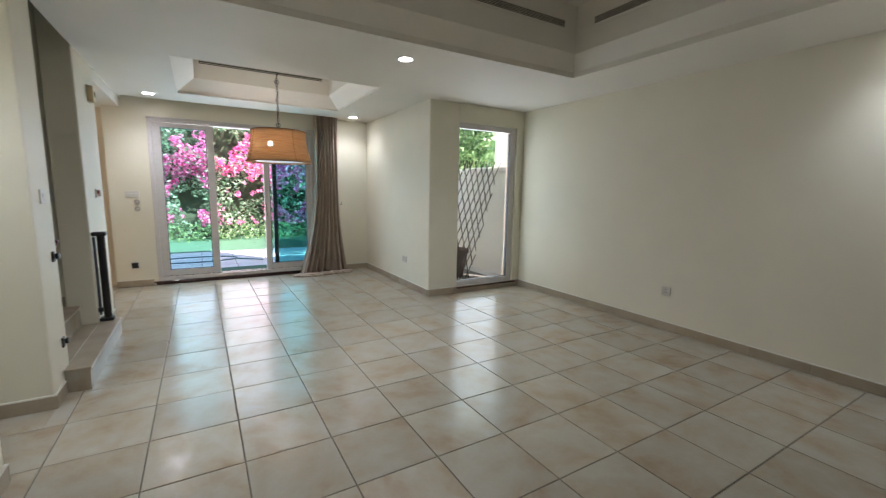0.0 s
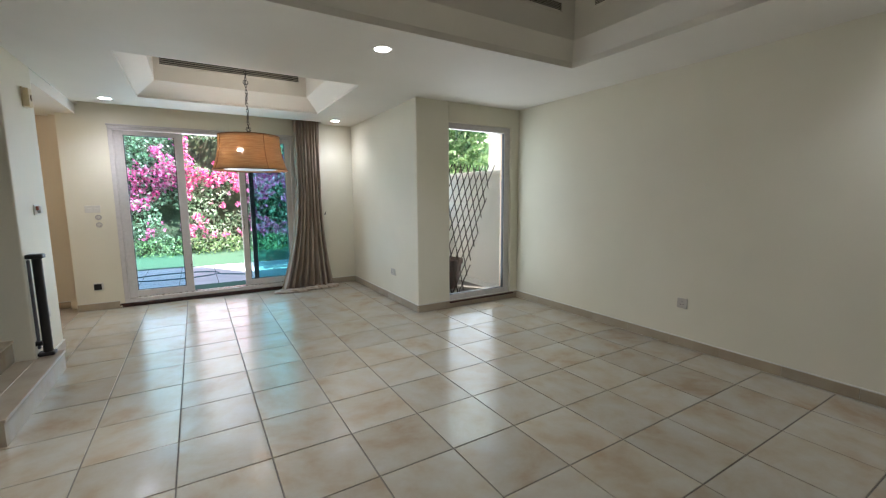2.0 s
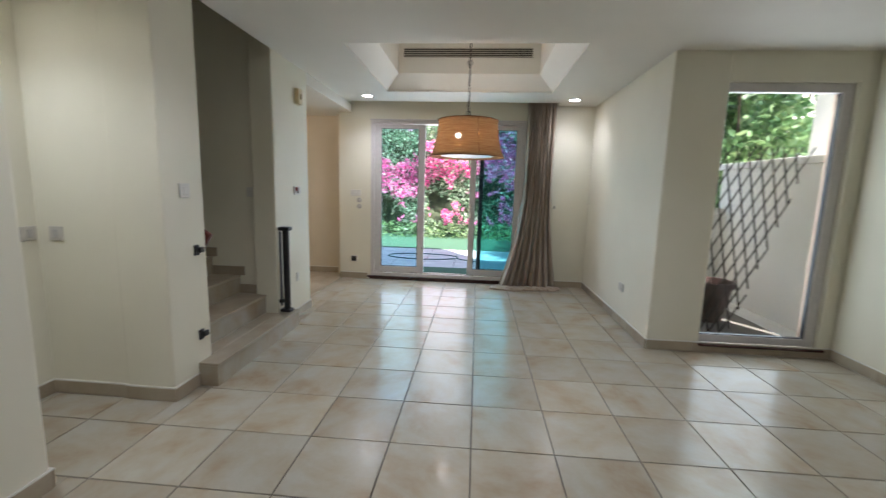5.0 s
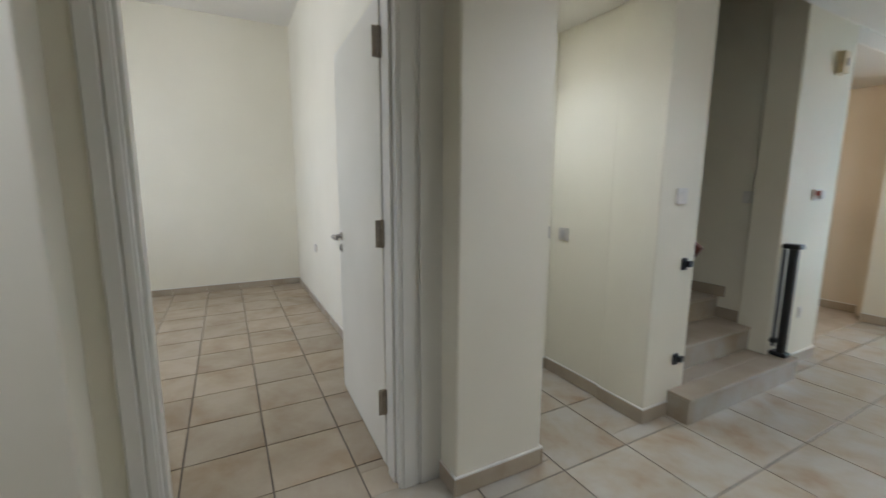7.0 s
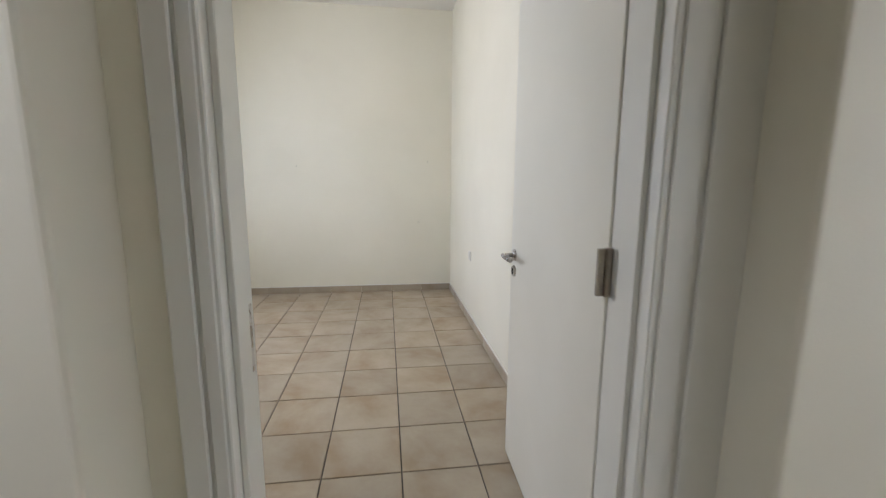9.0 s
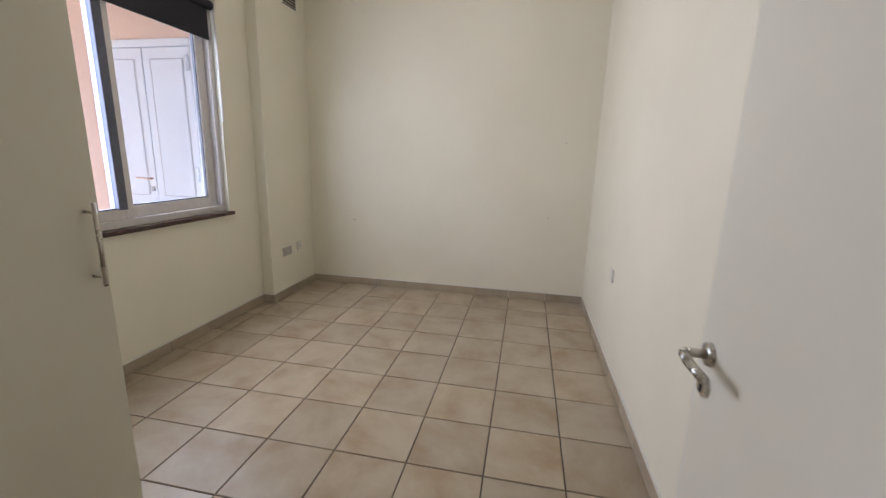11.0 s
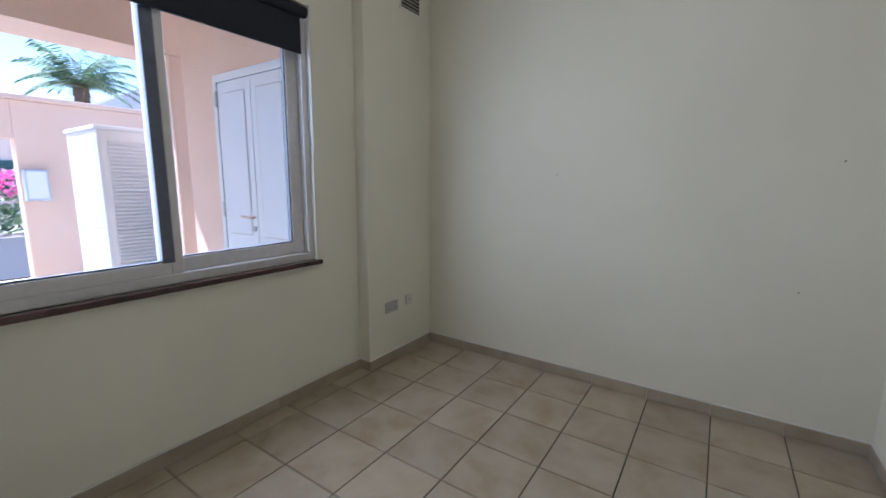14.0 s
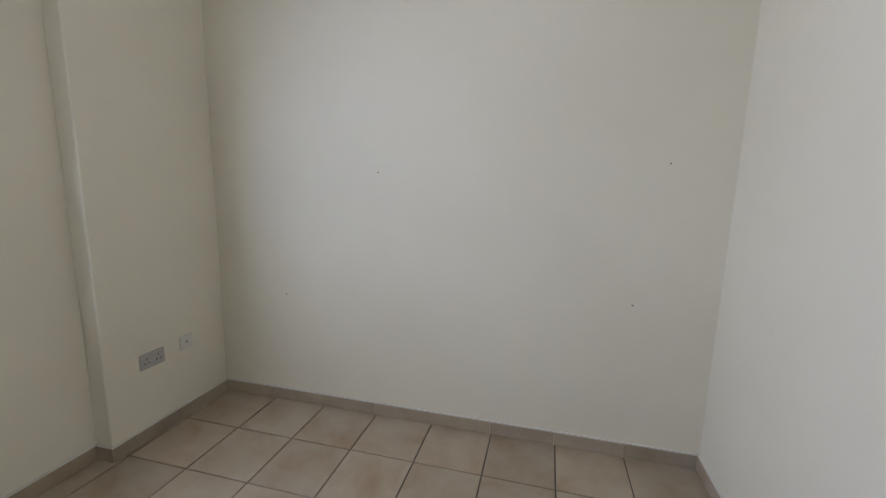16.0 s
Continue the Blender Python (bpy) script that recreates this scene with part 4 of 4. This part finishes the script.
def tree(x, y, height, spread, seed, crown_low, label, count=5200, material=None):
    r = np.random.default_rng(seed)
    t = thing("tree", (x, y, -0.14), label, "tree")
    bm = bmesh.new()
    tube(bm, (0, 0, 0), (0.08, 0.05, crown_low + 0.3), 0.11, 0.075, 10)
    tips = []
    for k in range(9):
        a = k * 2.4 + r.uniform(-0.3, 0.3)
        tip = Vector((math.cos(a) * spread * r.uniform(0.35, 0.75), math.sin(a) * spread * r.uniform(0.35, 0.75), r.uniform(crown_low + 0.4, height - 0.4)))
        tube(bm, (0.08, 0.05, crown_low * r.uniform(0.8, 1.1)), tip, 0.045, 0.012, 7)
        tips.append(tip)
    part("trunk", bm, BARK, t)
    cl = []
    for tip in tips:
        for _ in range(7):
            c = np.array(tip) + r.normal(size=3) * spread * 0.26
            m = int(count / (len(tips) * 7))
            cl.append(c + r.normal(size=(m, 3)) * spread * r.uniform(0.09, 0.17))
    leaves("crown", np.concatenate(cl), 0.085, material or LIGHTG, t, r)
    return t


tree(-1.8, 17.3, 6.5, 2.4, 1, 2.2, "leafy green garden tree behind the hedge")
tree(1.7, 17.6, 7.0, 2.6, 2, 2.4, "tall leafy garden tree with yellow-green leaves behind the hedge")
tree(5.4, 17.2, 6.4, 2.3, 3, 2.0, "leafy green garden tree above the hedge")
tree(6.6, 11.6, 5.4, 1.9, 4, 1.2, "dense green tree beyond the side yard wall", 6500, GREEN)
tree(8.6, 13.6, 5.6, 2.1, 5, 1.0, "dense green tree in the next garden", 5000)
tree(5.2, 10.0, 4.8, 1.5, 6, 0.9, "young leafy green shrub tree beside the yard wall", 7500)
tree(6.3, 9.5, 4.7, 1.4, 7, 1.0, "leafy green tree over the yard corner", 6000)
structure("lawn", boxes((-12, 12, 11.9, 15.2, -0.14, -0.098)), GRASS, "green garden lawn in front of the hedge", "lawn")
structure("turf_strip", boxes((-12, 12, 8.75, 9.6, -0.14, -0.10)), GRASS, "narrow strip of green turf along the terrace", "lawn")
pv = structure("pavement", boxes((-12, 12, 8.18, 11.9, -0.14, -0.112)), GROUT, "bed of the pale garden paving", "pavement")
me = mesh_of(boxes((-0.295, 0.295, -0.295, 0.295, -0.008, 0.0), bevel=0.004), "paving_slab")
me.materials.append(PAVE)
for i in range(-8, 14):
    for j in range(4):
        s = new("paving_slab", me)
        s.parent = pv
        s.matrix_basis = pose(-0.6 + 0.6 * i, 9.9 + 0.6 * j, -0.103)
hose = thing("garden_hose", (1.0, 10.6, -0.1), "thin dark garden hose lying in a loop on the paving", "hose")
bm = bmesh.new()
pts = [Vector((-0.2 + 0.75 * math.cos(a), 0.1 + 0.35 * math.sin(a), 0.012)) for a in np.linspace(0, 6.0, 40)] + [Vector((0.6 + 0.1 * k, -0.1 - 0.07 * k, 0.012)) for k in range(5)]
for a, c in zip(pts, pts[1:]):
    tube(bm, a, c, 0.011, n=6)
part("hose_tube", bm, plain("green_hose", (0.05, 0.12, 0.12), 0.4), hose)

# side yard seen through the tall window
YARD = paint("pale_yard_render", (0.68, 0.64, 0.59), (0.74, 0.70, 0.65), 0.85, 2.0, 60, 0.4)
structure("yard_wall", boxes((3.67, 5.30, 8.0, 8.16, -0.14, 1.20), (3.67, 5.30, 7.97, 8.0, 1.10, 1.14), bevel=0.006), YARD, "pale rendered low wall of the side yard", "wall")
structure("yard_side_wall", boxes((5.30, 5.46, 5.9, 8.16, -0.14, 1.72), (5.26, 5.50, 5.9, 8.2, 1.72, 1.80), bevel=0.006), YARD, "pale rendered side wall of the yard with a capping", "wall")
structure("yard_pier", boxes((6.25, 6.6, 7.6, 8.0, -0.14, 3.0), bevel=0.006), YARD, "pale rendered pier above the yard wall", "wall")
structure("yard_paving", boxes((3.665, 5.3, 5.9, 8.0, -0.14, -0.02)), PAVE, "pale paving of the side yard", "pavement")
nh = thing("neighbour_house", (10.5, 17.5, -0.14), "pale rendered neighbouring house behind the trees", "house")
part("wall", boxes((-2.5, 3, -2, 3, 0, 5.6)), PALE, nh)
part("roof", boxes((-2.9, 3.4, -2.4, 3.4, 5.6, 5.85), bevel=0.03), plain("roof_eave", (0.5, 0.45, 0.4), 0.8), nh)
for wz in (1.0, 3.6):
    w = part("window", boxes((-1.2, 0.2, -2.03, -2.0, wz, wz + 1.3)), FRAME, nh)
    part("pane", boxes((-1.1, 0.1, -2.036, -2.031, wz + 0.1, wz + 1.2)), SCREEN, w)
tr = thing("trellis", (4.45, 6.28, -0.02), "dark expanding willow trellis leaning in the yard", "trellis")
WILLOW = plain("dark_willow", (0.028, 0.018, 0.014), 0.7, 0, 0.3, 20)
for lean, yy, first, count in ((0.52, 0.0, -1.62, 22), (-0.2, 0.014, -0.66, 15)):
    for k in range(count):
        c = first + 0.105 * k
        zs = [z for z in np.linspace(0.02, 1.86, 93) if -0.76 <= c + lean * z <= 0.05 + 0.30 * z]
        if len(zs) > 8:
            part("lath", tube(bmesh.new(), (c + lean * zs[0], yy, zs[0]), (c + lean * zs[-1], yy, zs[-1]), 0.0085, 0.0075, 6), WILLOW, tr)
pot = thing("flower_pot", (4.52, 6.75, -0.02), "large dark brown tapered flower pot", "flower pot")
smooth(part("pot_body", lathe(bmesh.new(), [(0.001, 0), (0.15, 0), (0.225, 0.40), (0.245, 0.40), (0.245, 0.46), (0.215, 0.46), (0.205, 0.36), (0.001, 0.36)], n=28), plain("dark_brown_clay", (0.06, 0.03, 0.022), 0.55, 0, 0.2), pot), False)

# carport side seen through the bedroom window
structure("porch_wall", boxes((-3.47, -3.27, -1.27, -0.2, -0.14, 0.06), (-3.47, -3.27, -1.78, -1.27, -0.14, 3.1), (-3.47, -3.27, -1.27, -0.2, 2.34, 3.1)), PEACH, "peach rendered porch wall around the utility doors", "wall")
structure("porch_pier", boxes((-3.75, -3.30, -2.62, -2.10, -0.14, 2.65), bevel=0.01), PEACH, "peach rendered square porch pier", "wall")
structure("porch_beam", boxes((-4.6, 3.0, -2.62, -2.10, 2.65, 3.1)), PEACH, "peach rendered porch beam", "beam")
structure("porch_ceiling", boxes((-4.6, 3.0, -2.62, -0.2, 3.1, 3.25)), PALE, "pale ceiling of the porch", "ceiling")
structure("porch_floor", boxes((-7, 3.0, -4.6, -0.2, -0.139, -0.06)), PAVE, "pale paving of the porch and drive", "pavement")
ud = tagged(new("door_3"), "white panelled metal utility double doors", "door", kind="structure")
part("door_frame", boxes((-3.30, -3.255, -1.27, -1.22, -0.06, 2.34), (-3.30, -3.255, -0.27, -0.22, -0.06, 2.34), (-3.30, -3.255, -1.22, -0.27, 2.28, 2.34), bevel=0.003), METALW, ud)
for y0, y1, hy in ((-1.215, -0.748, -1.205), (-0.742, -0.275, -0.285)):
    lf = part("leaf", boxes((-3.29, -3.262, y0, y1, -0.02, 2.275), bevel=0.003), METALW, ud)
    for z0, z1 in ((0.12, 0.92), (1.05, 2.19)):
        part("panel_groove", boxes((-3.262, -3.2605, y0 + 0.07, y0 + 0.076, z0, z1), (-3.262, -3.2605, y1 - 0.076, y1 - 0.07, z0, z1), (-3.262, -3.2605, y0 + 0.076, y1 - 0.076, z0, z0 + 0.006), (-3.262, -3.2605, y0 + 0.076, y1 - 0.076, z1 - 0.006, z1)), GREYP, lf)
        part("raised_panel", boxes((-3.262, -3.256, y0 + 0.08, y1 - 0.08, z0 + 0.01, z1 - 0.01), bevel=0.002), METALW, lf)
    for z in (0.3, 1.25, 2.15):
        part("hinge", tube(bmesh.new(), (-3.25, hy - 0.02, z - 0.06), (-3.25, hy - 0.02, z + 0.06), 0.014, n=10), METALW, lf)
part("lever_handle", tube(tube(bmesh.new(), (-3.262, -0.785, 1.20), (-3.22, -0.785, 1.20), 0.01), (-3.22, -0.785, 1.20), (-3.22, -0.905, 1.205), 0.009), PEACH, ud)
part("lock", boxes((-3.262, -3.25, -0.805, -0.765, 1.09, 1.13), bevel=0.004), GREYP, ud)
cab = thing("meter_cabinet", (-2.96, -3.0, -0.04), "tall white steel meter cabinet with louvred doors", "cabinet")
part("body", boxes((-0.78, 0.0, -0.90, 0.0, 0.0, 2.04), bevel=0.006), METALW, cab)
part("lid", boxes((-0.80, 0.02, -0.92, 0.02, 2.04, 2.08), bevel=0.006), METALW, cab)
part("side_panel", boxes((0.0, 0.006, -0.84, -0.06, 1.02, 1.95), (0.0, 0.006, -0.84, -0.06, 0.1, 0.98)), METALW, cab)
dr = part("louvre_frame", boxes((-0.74, -0.70, 0.0, 0.012, 0.1, 1.98), (-0.08, -0.03, 0.0, 0.012, 0.1, 1.98), (-0.70, -0.08, 0.0, 0.012, 1.93, 1.98), (-0.70, -0.08, 0.0, 0.012, 0.1, 0.15)), METALW, cab)
me = mesh_of(boxes((-0.31, 0.31, -0.002, 0.002, -0.022, 0.022)), "louvre")
me.materials.append(METALW)
for k in range(44):
    s = new("louvre", me)
    s.parent = dr
    s.matrix_basis = pose(-0.39, 0.012, 0.175 + 0.04 * k, -38)
part("back_shadow", boxes((-0.70, -0.08, 0.0005, 0.002, 0.15, 1.93)), METALW, dr)
structure("boundary_wall", boxes((-9, -2.83, -5.7, -5.5, -0.14, 2.52), (-2.83, 2.0, -5.7, -5.5, 2.02, 2.52), (-9, 2.0, -5.74, -5.46, 2.52, 2.59), bevel=0.01), PEACH, "peach rendered boundary wall of the drive", "wall")
bx = thing("meter_box", (-2.97, -5.5, 1.2), "small grey wall-mounted meter box", "meter box")
part("box_body", boxes((-0.12, 0.12, 0, 0.14, 0, 0.42), bevel=0.008), plain("grey_blue_steel", (0.42, 0.47, 0.52), 0.4), bx)
part("box_door", boxes((-0.10, 0.10, 0.14, 0.147, 0.03, 0.39), bevel=0.003), METALW, bx)
structure("road", boxes((-30, 30, -14, -7.2, -0.139, -0.12)), plain("road_asphalt", (0.07, 0.07, 0.075), 0.85, 0, 0.3, 30), "grey asphalt street", "road")
fl = thing("flower_bed", (-2.0, -15.5, -0.12), "low green hedge with pink blossom across the street", "hedge")
g = np.stack([rng.uniform(-4, 6, 2600), rng.uniform(-0.5, 0.5, 2600), rng.uniform(0, 1.2, 2600)], 1)
leaves("foliage", g, 0.12, GREEN, fl, rng)
g = np.stack([rng.uniform(-4, 6, 1400), rng.uniform(-0.2, 0.6, 1400), rng.uniform(1.1, 1.9, 1400)], 1)
leaves("blossom", g, 0.11, PINK, fl, rng, "pink blossom")
fh = thing("far_house", (-3.5, -22, -0.14), "pale house across the street with a tiled roof", "house")
part("wall", boxes((-5, 7, -4, 0, 0, 4.4)), PALE, fh)
bm = boxes((-5.6, 7.6, -4.6, 0.6, 4.4, 4.55))
TERRA = plain("grey_roof_tile", (0.20, 0.19, 0.2), 0.8, 0, 0.3, 6)
part("roof", bm, TERRA, fh)
for wx in (-3, 0.5, 4):
    w = part("window", boxes((wx, wx + 1.3, 0, 0.04, 1.0, 2.5)), FRAME, fh)
    part("pane", boxes((wx + 0.1, wx + 1.2, 0.04, 0.045, 1.1, 2.4)), SCREEN, w)
rh = thing("neighbour_house", (-7.4, -12.5, -0.14), "peach house with a low hipped tile roof behind the boundary wall", "house")
part("wall", boxes((-3.4, 1.7, -3, 1.2, 0, 3.35)), PEACH, rh)
bm = bmesh.new()
bv = [bm.verts.new(p) for p in ((-3.9, -3.5, 3.35), (2.2, -3.5, 3.35), (2.2, 1.7, 3.35), (-3.9, 1.7, 3.35), (-1.6, -0.9, 4.5), (0.1, -0.9, 4.5))]
for f in ((0, 1, 5, 4), (1, 2, 5), (2, 3, 4, 5), (3, 0, 4), (3, 2, 1, 0)):
    bm.faces.new([bv[i] for i in f])
part("roof", bm, TERRA, rh)


def palm(x, y, height, label):
    r = np.random.default_rng(12)
    p = thing("palm_tree", (x, y, -0.14), label, "palm tree")
    bm = bmesh.new()
    for k in range(14):
        z0, z1 = height * k / 14, height * (k + 1) / 14
        tube(bm, (0, 0, z0), (0, 0, z1), 0.19 - 0.003 * k, 0.165 - 0.003 * k, 12)
    part("trunk", bm, BARK, p)
    for k in range(44):
        a, lift = k * 2.39996, 0.15 + 1.35 * (k / 44)
        n, vs, fs = 16, [], []
        d = np.array([math.cos(a), math.sin(a), 0])
        sd = np.array([-math.sin(a), math.cos(a), 0])
        length = r.uniform(0.8, 1.15)
        for i in range(n):
            u = i / (n - 1)
            c = np.array([0, 0, height]) + d * length * u * (1 - 0.25 * lift) + np.array([0, 0, 1]) * (lift * 1.0 * u - 0.55 * u * u)
            for s in (1, -1):
                w = 0.26 * math.sin(math.pi * min(1, u * 0.85 + 0.14)) * s
                j = len(vs)
                vs += [c.tolist(), (c + d * 0.07).tolist(), (c + sd * w + d * 0.16 + np.array([0, 0, -0.10])).tolist()]
                fs.append((j, j + 1, j + 2))
        me = bpy.data.meshes.new("frond")
        me.from_pydata(vs, [], fs)
        me.materials.append(GREEN)
        new("frond", me).parent = p
    return p


palm(-4.6, -9.0, 3.6, "green date palm rising behind the boundary wall")


# ---- floor tiles and skirting, piece by piece ----
def slab_mesh(w, d, t=0.007, ch=0.0022):
    bm = bmesh.new()
    lo = [bm.verts.new(p) for p in ((-w / 2, -d / 2, -t), (w / 2, -d / 2, -t), (w / 2, d / 2, -t), (-w / 2, d / 2, -t))]
    mid = [bm.verts.new((v.co.x, v.co.y, -ch * 0.7)) for v in lo]
    top = [bm.verts.new((v.co.x - math.copysign(ch, v.co.x), v.co.y - math.copysign(ch, v.co.y), 0)) for v in lo]
    for a, b in ((lo, mid), (mid, top)):
        for i in range(4):
            bm.faces.new((a[i], a[(i + 1) % 4], b[(i + 1) % 4], b[i]))
    bm.faces.new(top)
    return bm


def lay(parent, regions, x0, y0, pitch, gap, material, keep):
    """Square tiles on a grid over a union of rectangles; keep(x, y) tells which are pieces of their own."""
    cache, rest = {}, bmesh.new()
    xs, ys = [r[0] for r in regions] + [r[1] for r in regions], [r[2] for r in regions] + [r[3] for r in regions]
    rng = random.Random(5)
    for i in range(math.floor((min(xs) - x0) / pitch), math.ceil((max(xs) - x0) / pitch)):
        for j in range(math.floor((min(ys) - y0) / pitch), math.ceil((max(ys) - y0) / pitch)):
            a, b, c, d = x0 + i * pitch + gap / 2, x0 + (i + 1) * pitch - gap / 2, y0 + j * pitch + gap / 2, y0 + (j + 1) * pitch - gap / 2
            bits = []
            for r in regions:
                k = [max(a, r[0]), min(b, r[1]), max(c, r[2]), min(d, r[3])]
                if k[1] - k[0] > 0.012 and k[3] - k[2] > 0.012:
                    for o in bits:
                        if abs(o[2] - k[2]) < 1e-6 and abs(o[3] - k[3]) < 1e-6 and (abs(o[0] - k[1]) < 1e-4 or abs(o[1] - k[0]) < 1e-4):
                            o[0], o[1] = min(o[0], k[0]), max(o[1], k[1])
                            break
                        if abs(o[0] - k[0]) < 1e-6 and abs(o[1] - k[1]) < 1e-6 and (abs(o[2] - k[3]) < 1e-4 or abs(o[3] - k[2]) < 1e-4):
                            o[2], o[3] = min(o[2], k[2]), max(o[3], k[3])
                            break
                    else:
                        bits.append(k)
            for k in bits:
                w, h = k[1] - k[0], k[3] - k[2]
                cx, cy = (k[0] + k[1]) / 2, (k[2] + k[3]) / 2
                m = pose(cx, cy, rng.uniform(-0.0007, 0.0007), rng.uniform(-0.06, 0.06), rng.uniform(-0.06, 0.06), 0)
                if not keep(cx, cy):
                    bm = slab_mesh(w, h)
                    bmesh.ops.transform(bm, matrix=m, verts=bm.verts)
                    me = bpy.data.meshes.new("tmp")
                    bm.to_mesh(me)
                    bm.free()
                    rest.from_mesh(me)
                    bpy.data.meshes.remove(me)
                    continue
                key = (round(w, 4), round(h, 4))
                if key not in cache:
                    cache[key] = mesh_of(slab_mesh(w, h), "tile")
                    cache[key].materials.append(material)
                t = new("tile", cache[key])
                t.parent = parent
                t.matrix_basis = m
    if rest.verts:
        tagged(part("far_tiles", rest, material, parent), kind="stuff")
    else:
        rest.free()


FL, FB = bpy.data.objects["floor_living"], bpy.data.objects["floor_bedroom"]
lay(FL, [(0.085, 5.0, -2.6, 5.7), (0.085, 3.465, 5.7, 7.98), (-0.08, 0.085, 1.845, 3.085), (-0.08, 0.085, 3.56, 4.328), (-0.74, -0.08, 3.4, 4.328), (-0.09, 0.085, 6.41, 7.98)], 1.495, 3.634, 0.4375, 0.0065, TILE_A, lambda x, y: y > 0.2)
lay(FB, [(-4.42, -0.25, 0.0, 3.125), (-0.25, -0.08, 2.012, 2.887)], -1.056, 2.377, 0.374, 0.007, TILE_B, lambda x, y: True)

LINE = plain("white_caulk_line", (0.66, 0.64, 0.58), 0.6, 0, 0.05)


def skirting(x0, y0, x1, y1, nx, ny, pitch=0.43, h=0.084):
    """A run of skirting tiles from one point to the other; (nx, ny) points into the room."""
    run = tagged(new("baseboard"), "beige ceramic skirting tiles along the wall foot", "baseboard", kind="structure")
    v = Vector((x1 - x0, y1 - y0, 0))
    length, yaw = v.length, math.degrees(math.atan2(v.y, v.x))
    left = Vector((-v.y, v.x, 0)).normalized()
    side = 1 if left.dot(Vector((nx, ny, 0))) > 0 else -1
    run.matrix_world = pose(x0, y0, 0, 0, 0, yaw)
    n, cache = max(1, round(length / pitch)), {}
    step = length / n
    me = mesh_of(boxes((0.001, step - 0.001, 0, 0.011 * side, 0.001, h), bevel=0.002), "skirting_tile")
    me.materials.append(SKIRT)
    for k in range(n):
        s = new("skirting_tile", me)
        s.parent = run
        s.matrix_basis = pose(step * k, 0, 0)
    part("caulk_line", boxes((0, length, 0, 0.010 * side, h + 0.0005, h + 0.008)), LINE, run)


for r in ((5.0, -2.6, 5.0, 5.7, -1, 0), (3.465, 5.7, 5.0, 5.7, 0, -1), (3.465, 5.7, 3.465, 7.98, -1, 0), (2.61, 7.98, 3.465, 7.98, 0, -1), (-0.1, 7.98, 0.32, 7.98, 0, -1),
          (0.09, 5.80, 0.09, 6.41, 1, 0), (0.09, 4.316, 0.09, 4.531, 1, 0), (-0.23, 4.316, 0.101, 4.316, 0, -1), (-0.74, 4.328, -0.23, 4.328, 0, -1), (-0.74, 3.4, -0.74, 4.328, 1, 0),
          (0.085, 3.085, 0.085, 3.56, 1, 0), (-0.08, 3.085, 0.096, 3.085, 0, -1), (-0.08, 3.56, 0.096, 3.56, 0, 1), (0.085, -2.6, 0.085, 1.855, 1, 0), (-0.08, 1.855, 0.096, 1.855, 0, 1),
          (-2.4, 8.3, -0.2, 8.3, 0, -1), (0.0, 6.41, 0.1, 6.41, 0, 1)):
    skirting(*r)
for r in ((-4.42, 0.11, -4.42, 3.125, 1, 0), (-4.42, 3.125, -0.25, 3.125, 0, -1), (-4.42, 0.11, -3.61, 0.11, 0, 1), (-3.61, 0.0, -3.61, 0.121, 1, 0), (-3.61, 0.0, -1.375, 0.0, 0, 1), (-1.375, 0.0, -1.375, 0.121, -1, 0), (-1.375, 0.11, -1.24, 0.11, 0, 1)):
    skirting(*r, pitch=0.374, h=0.08)
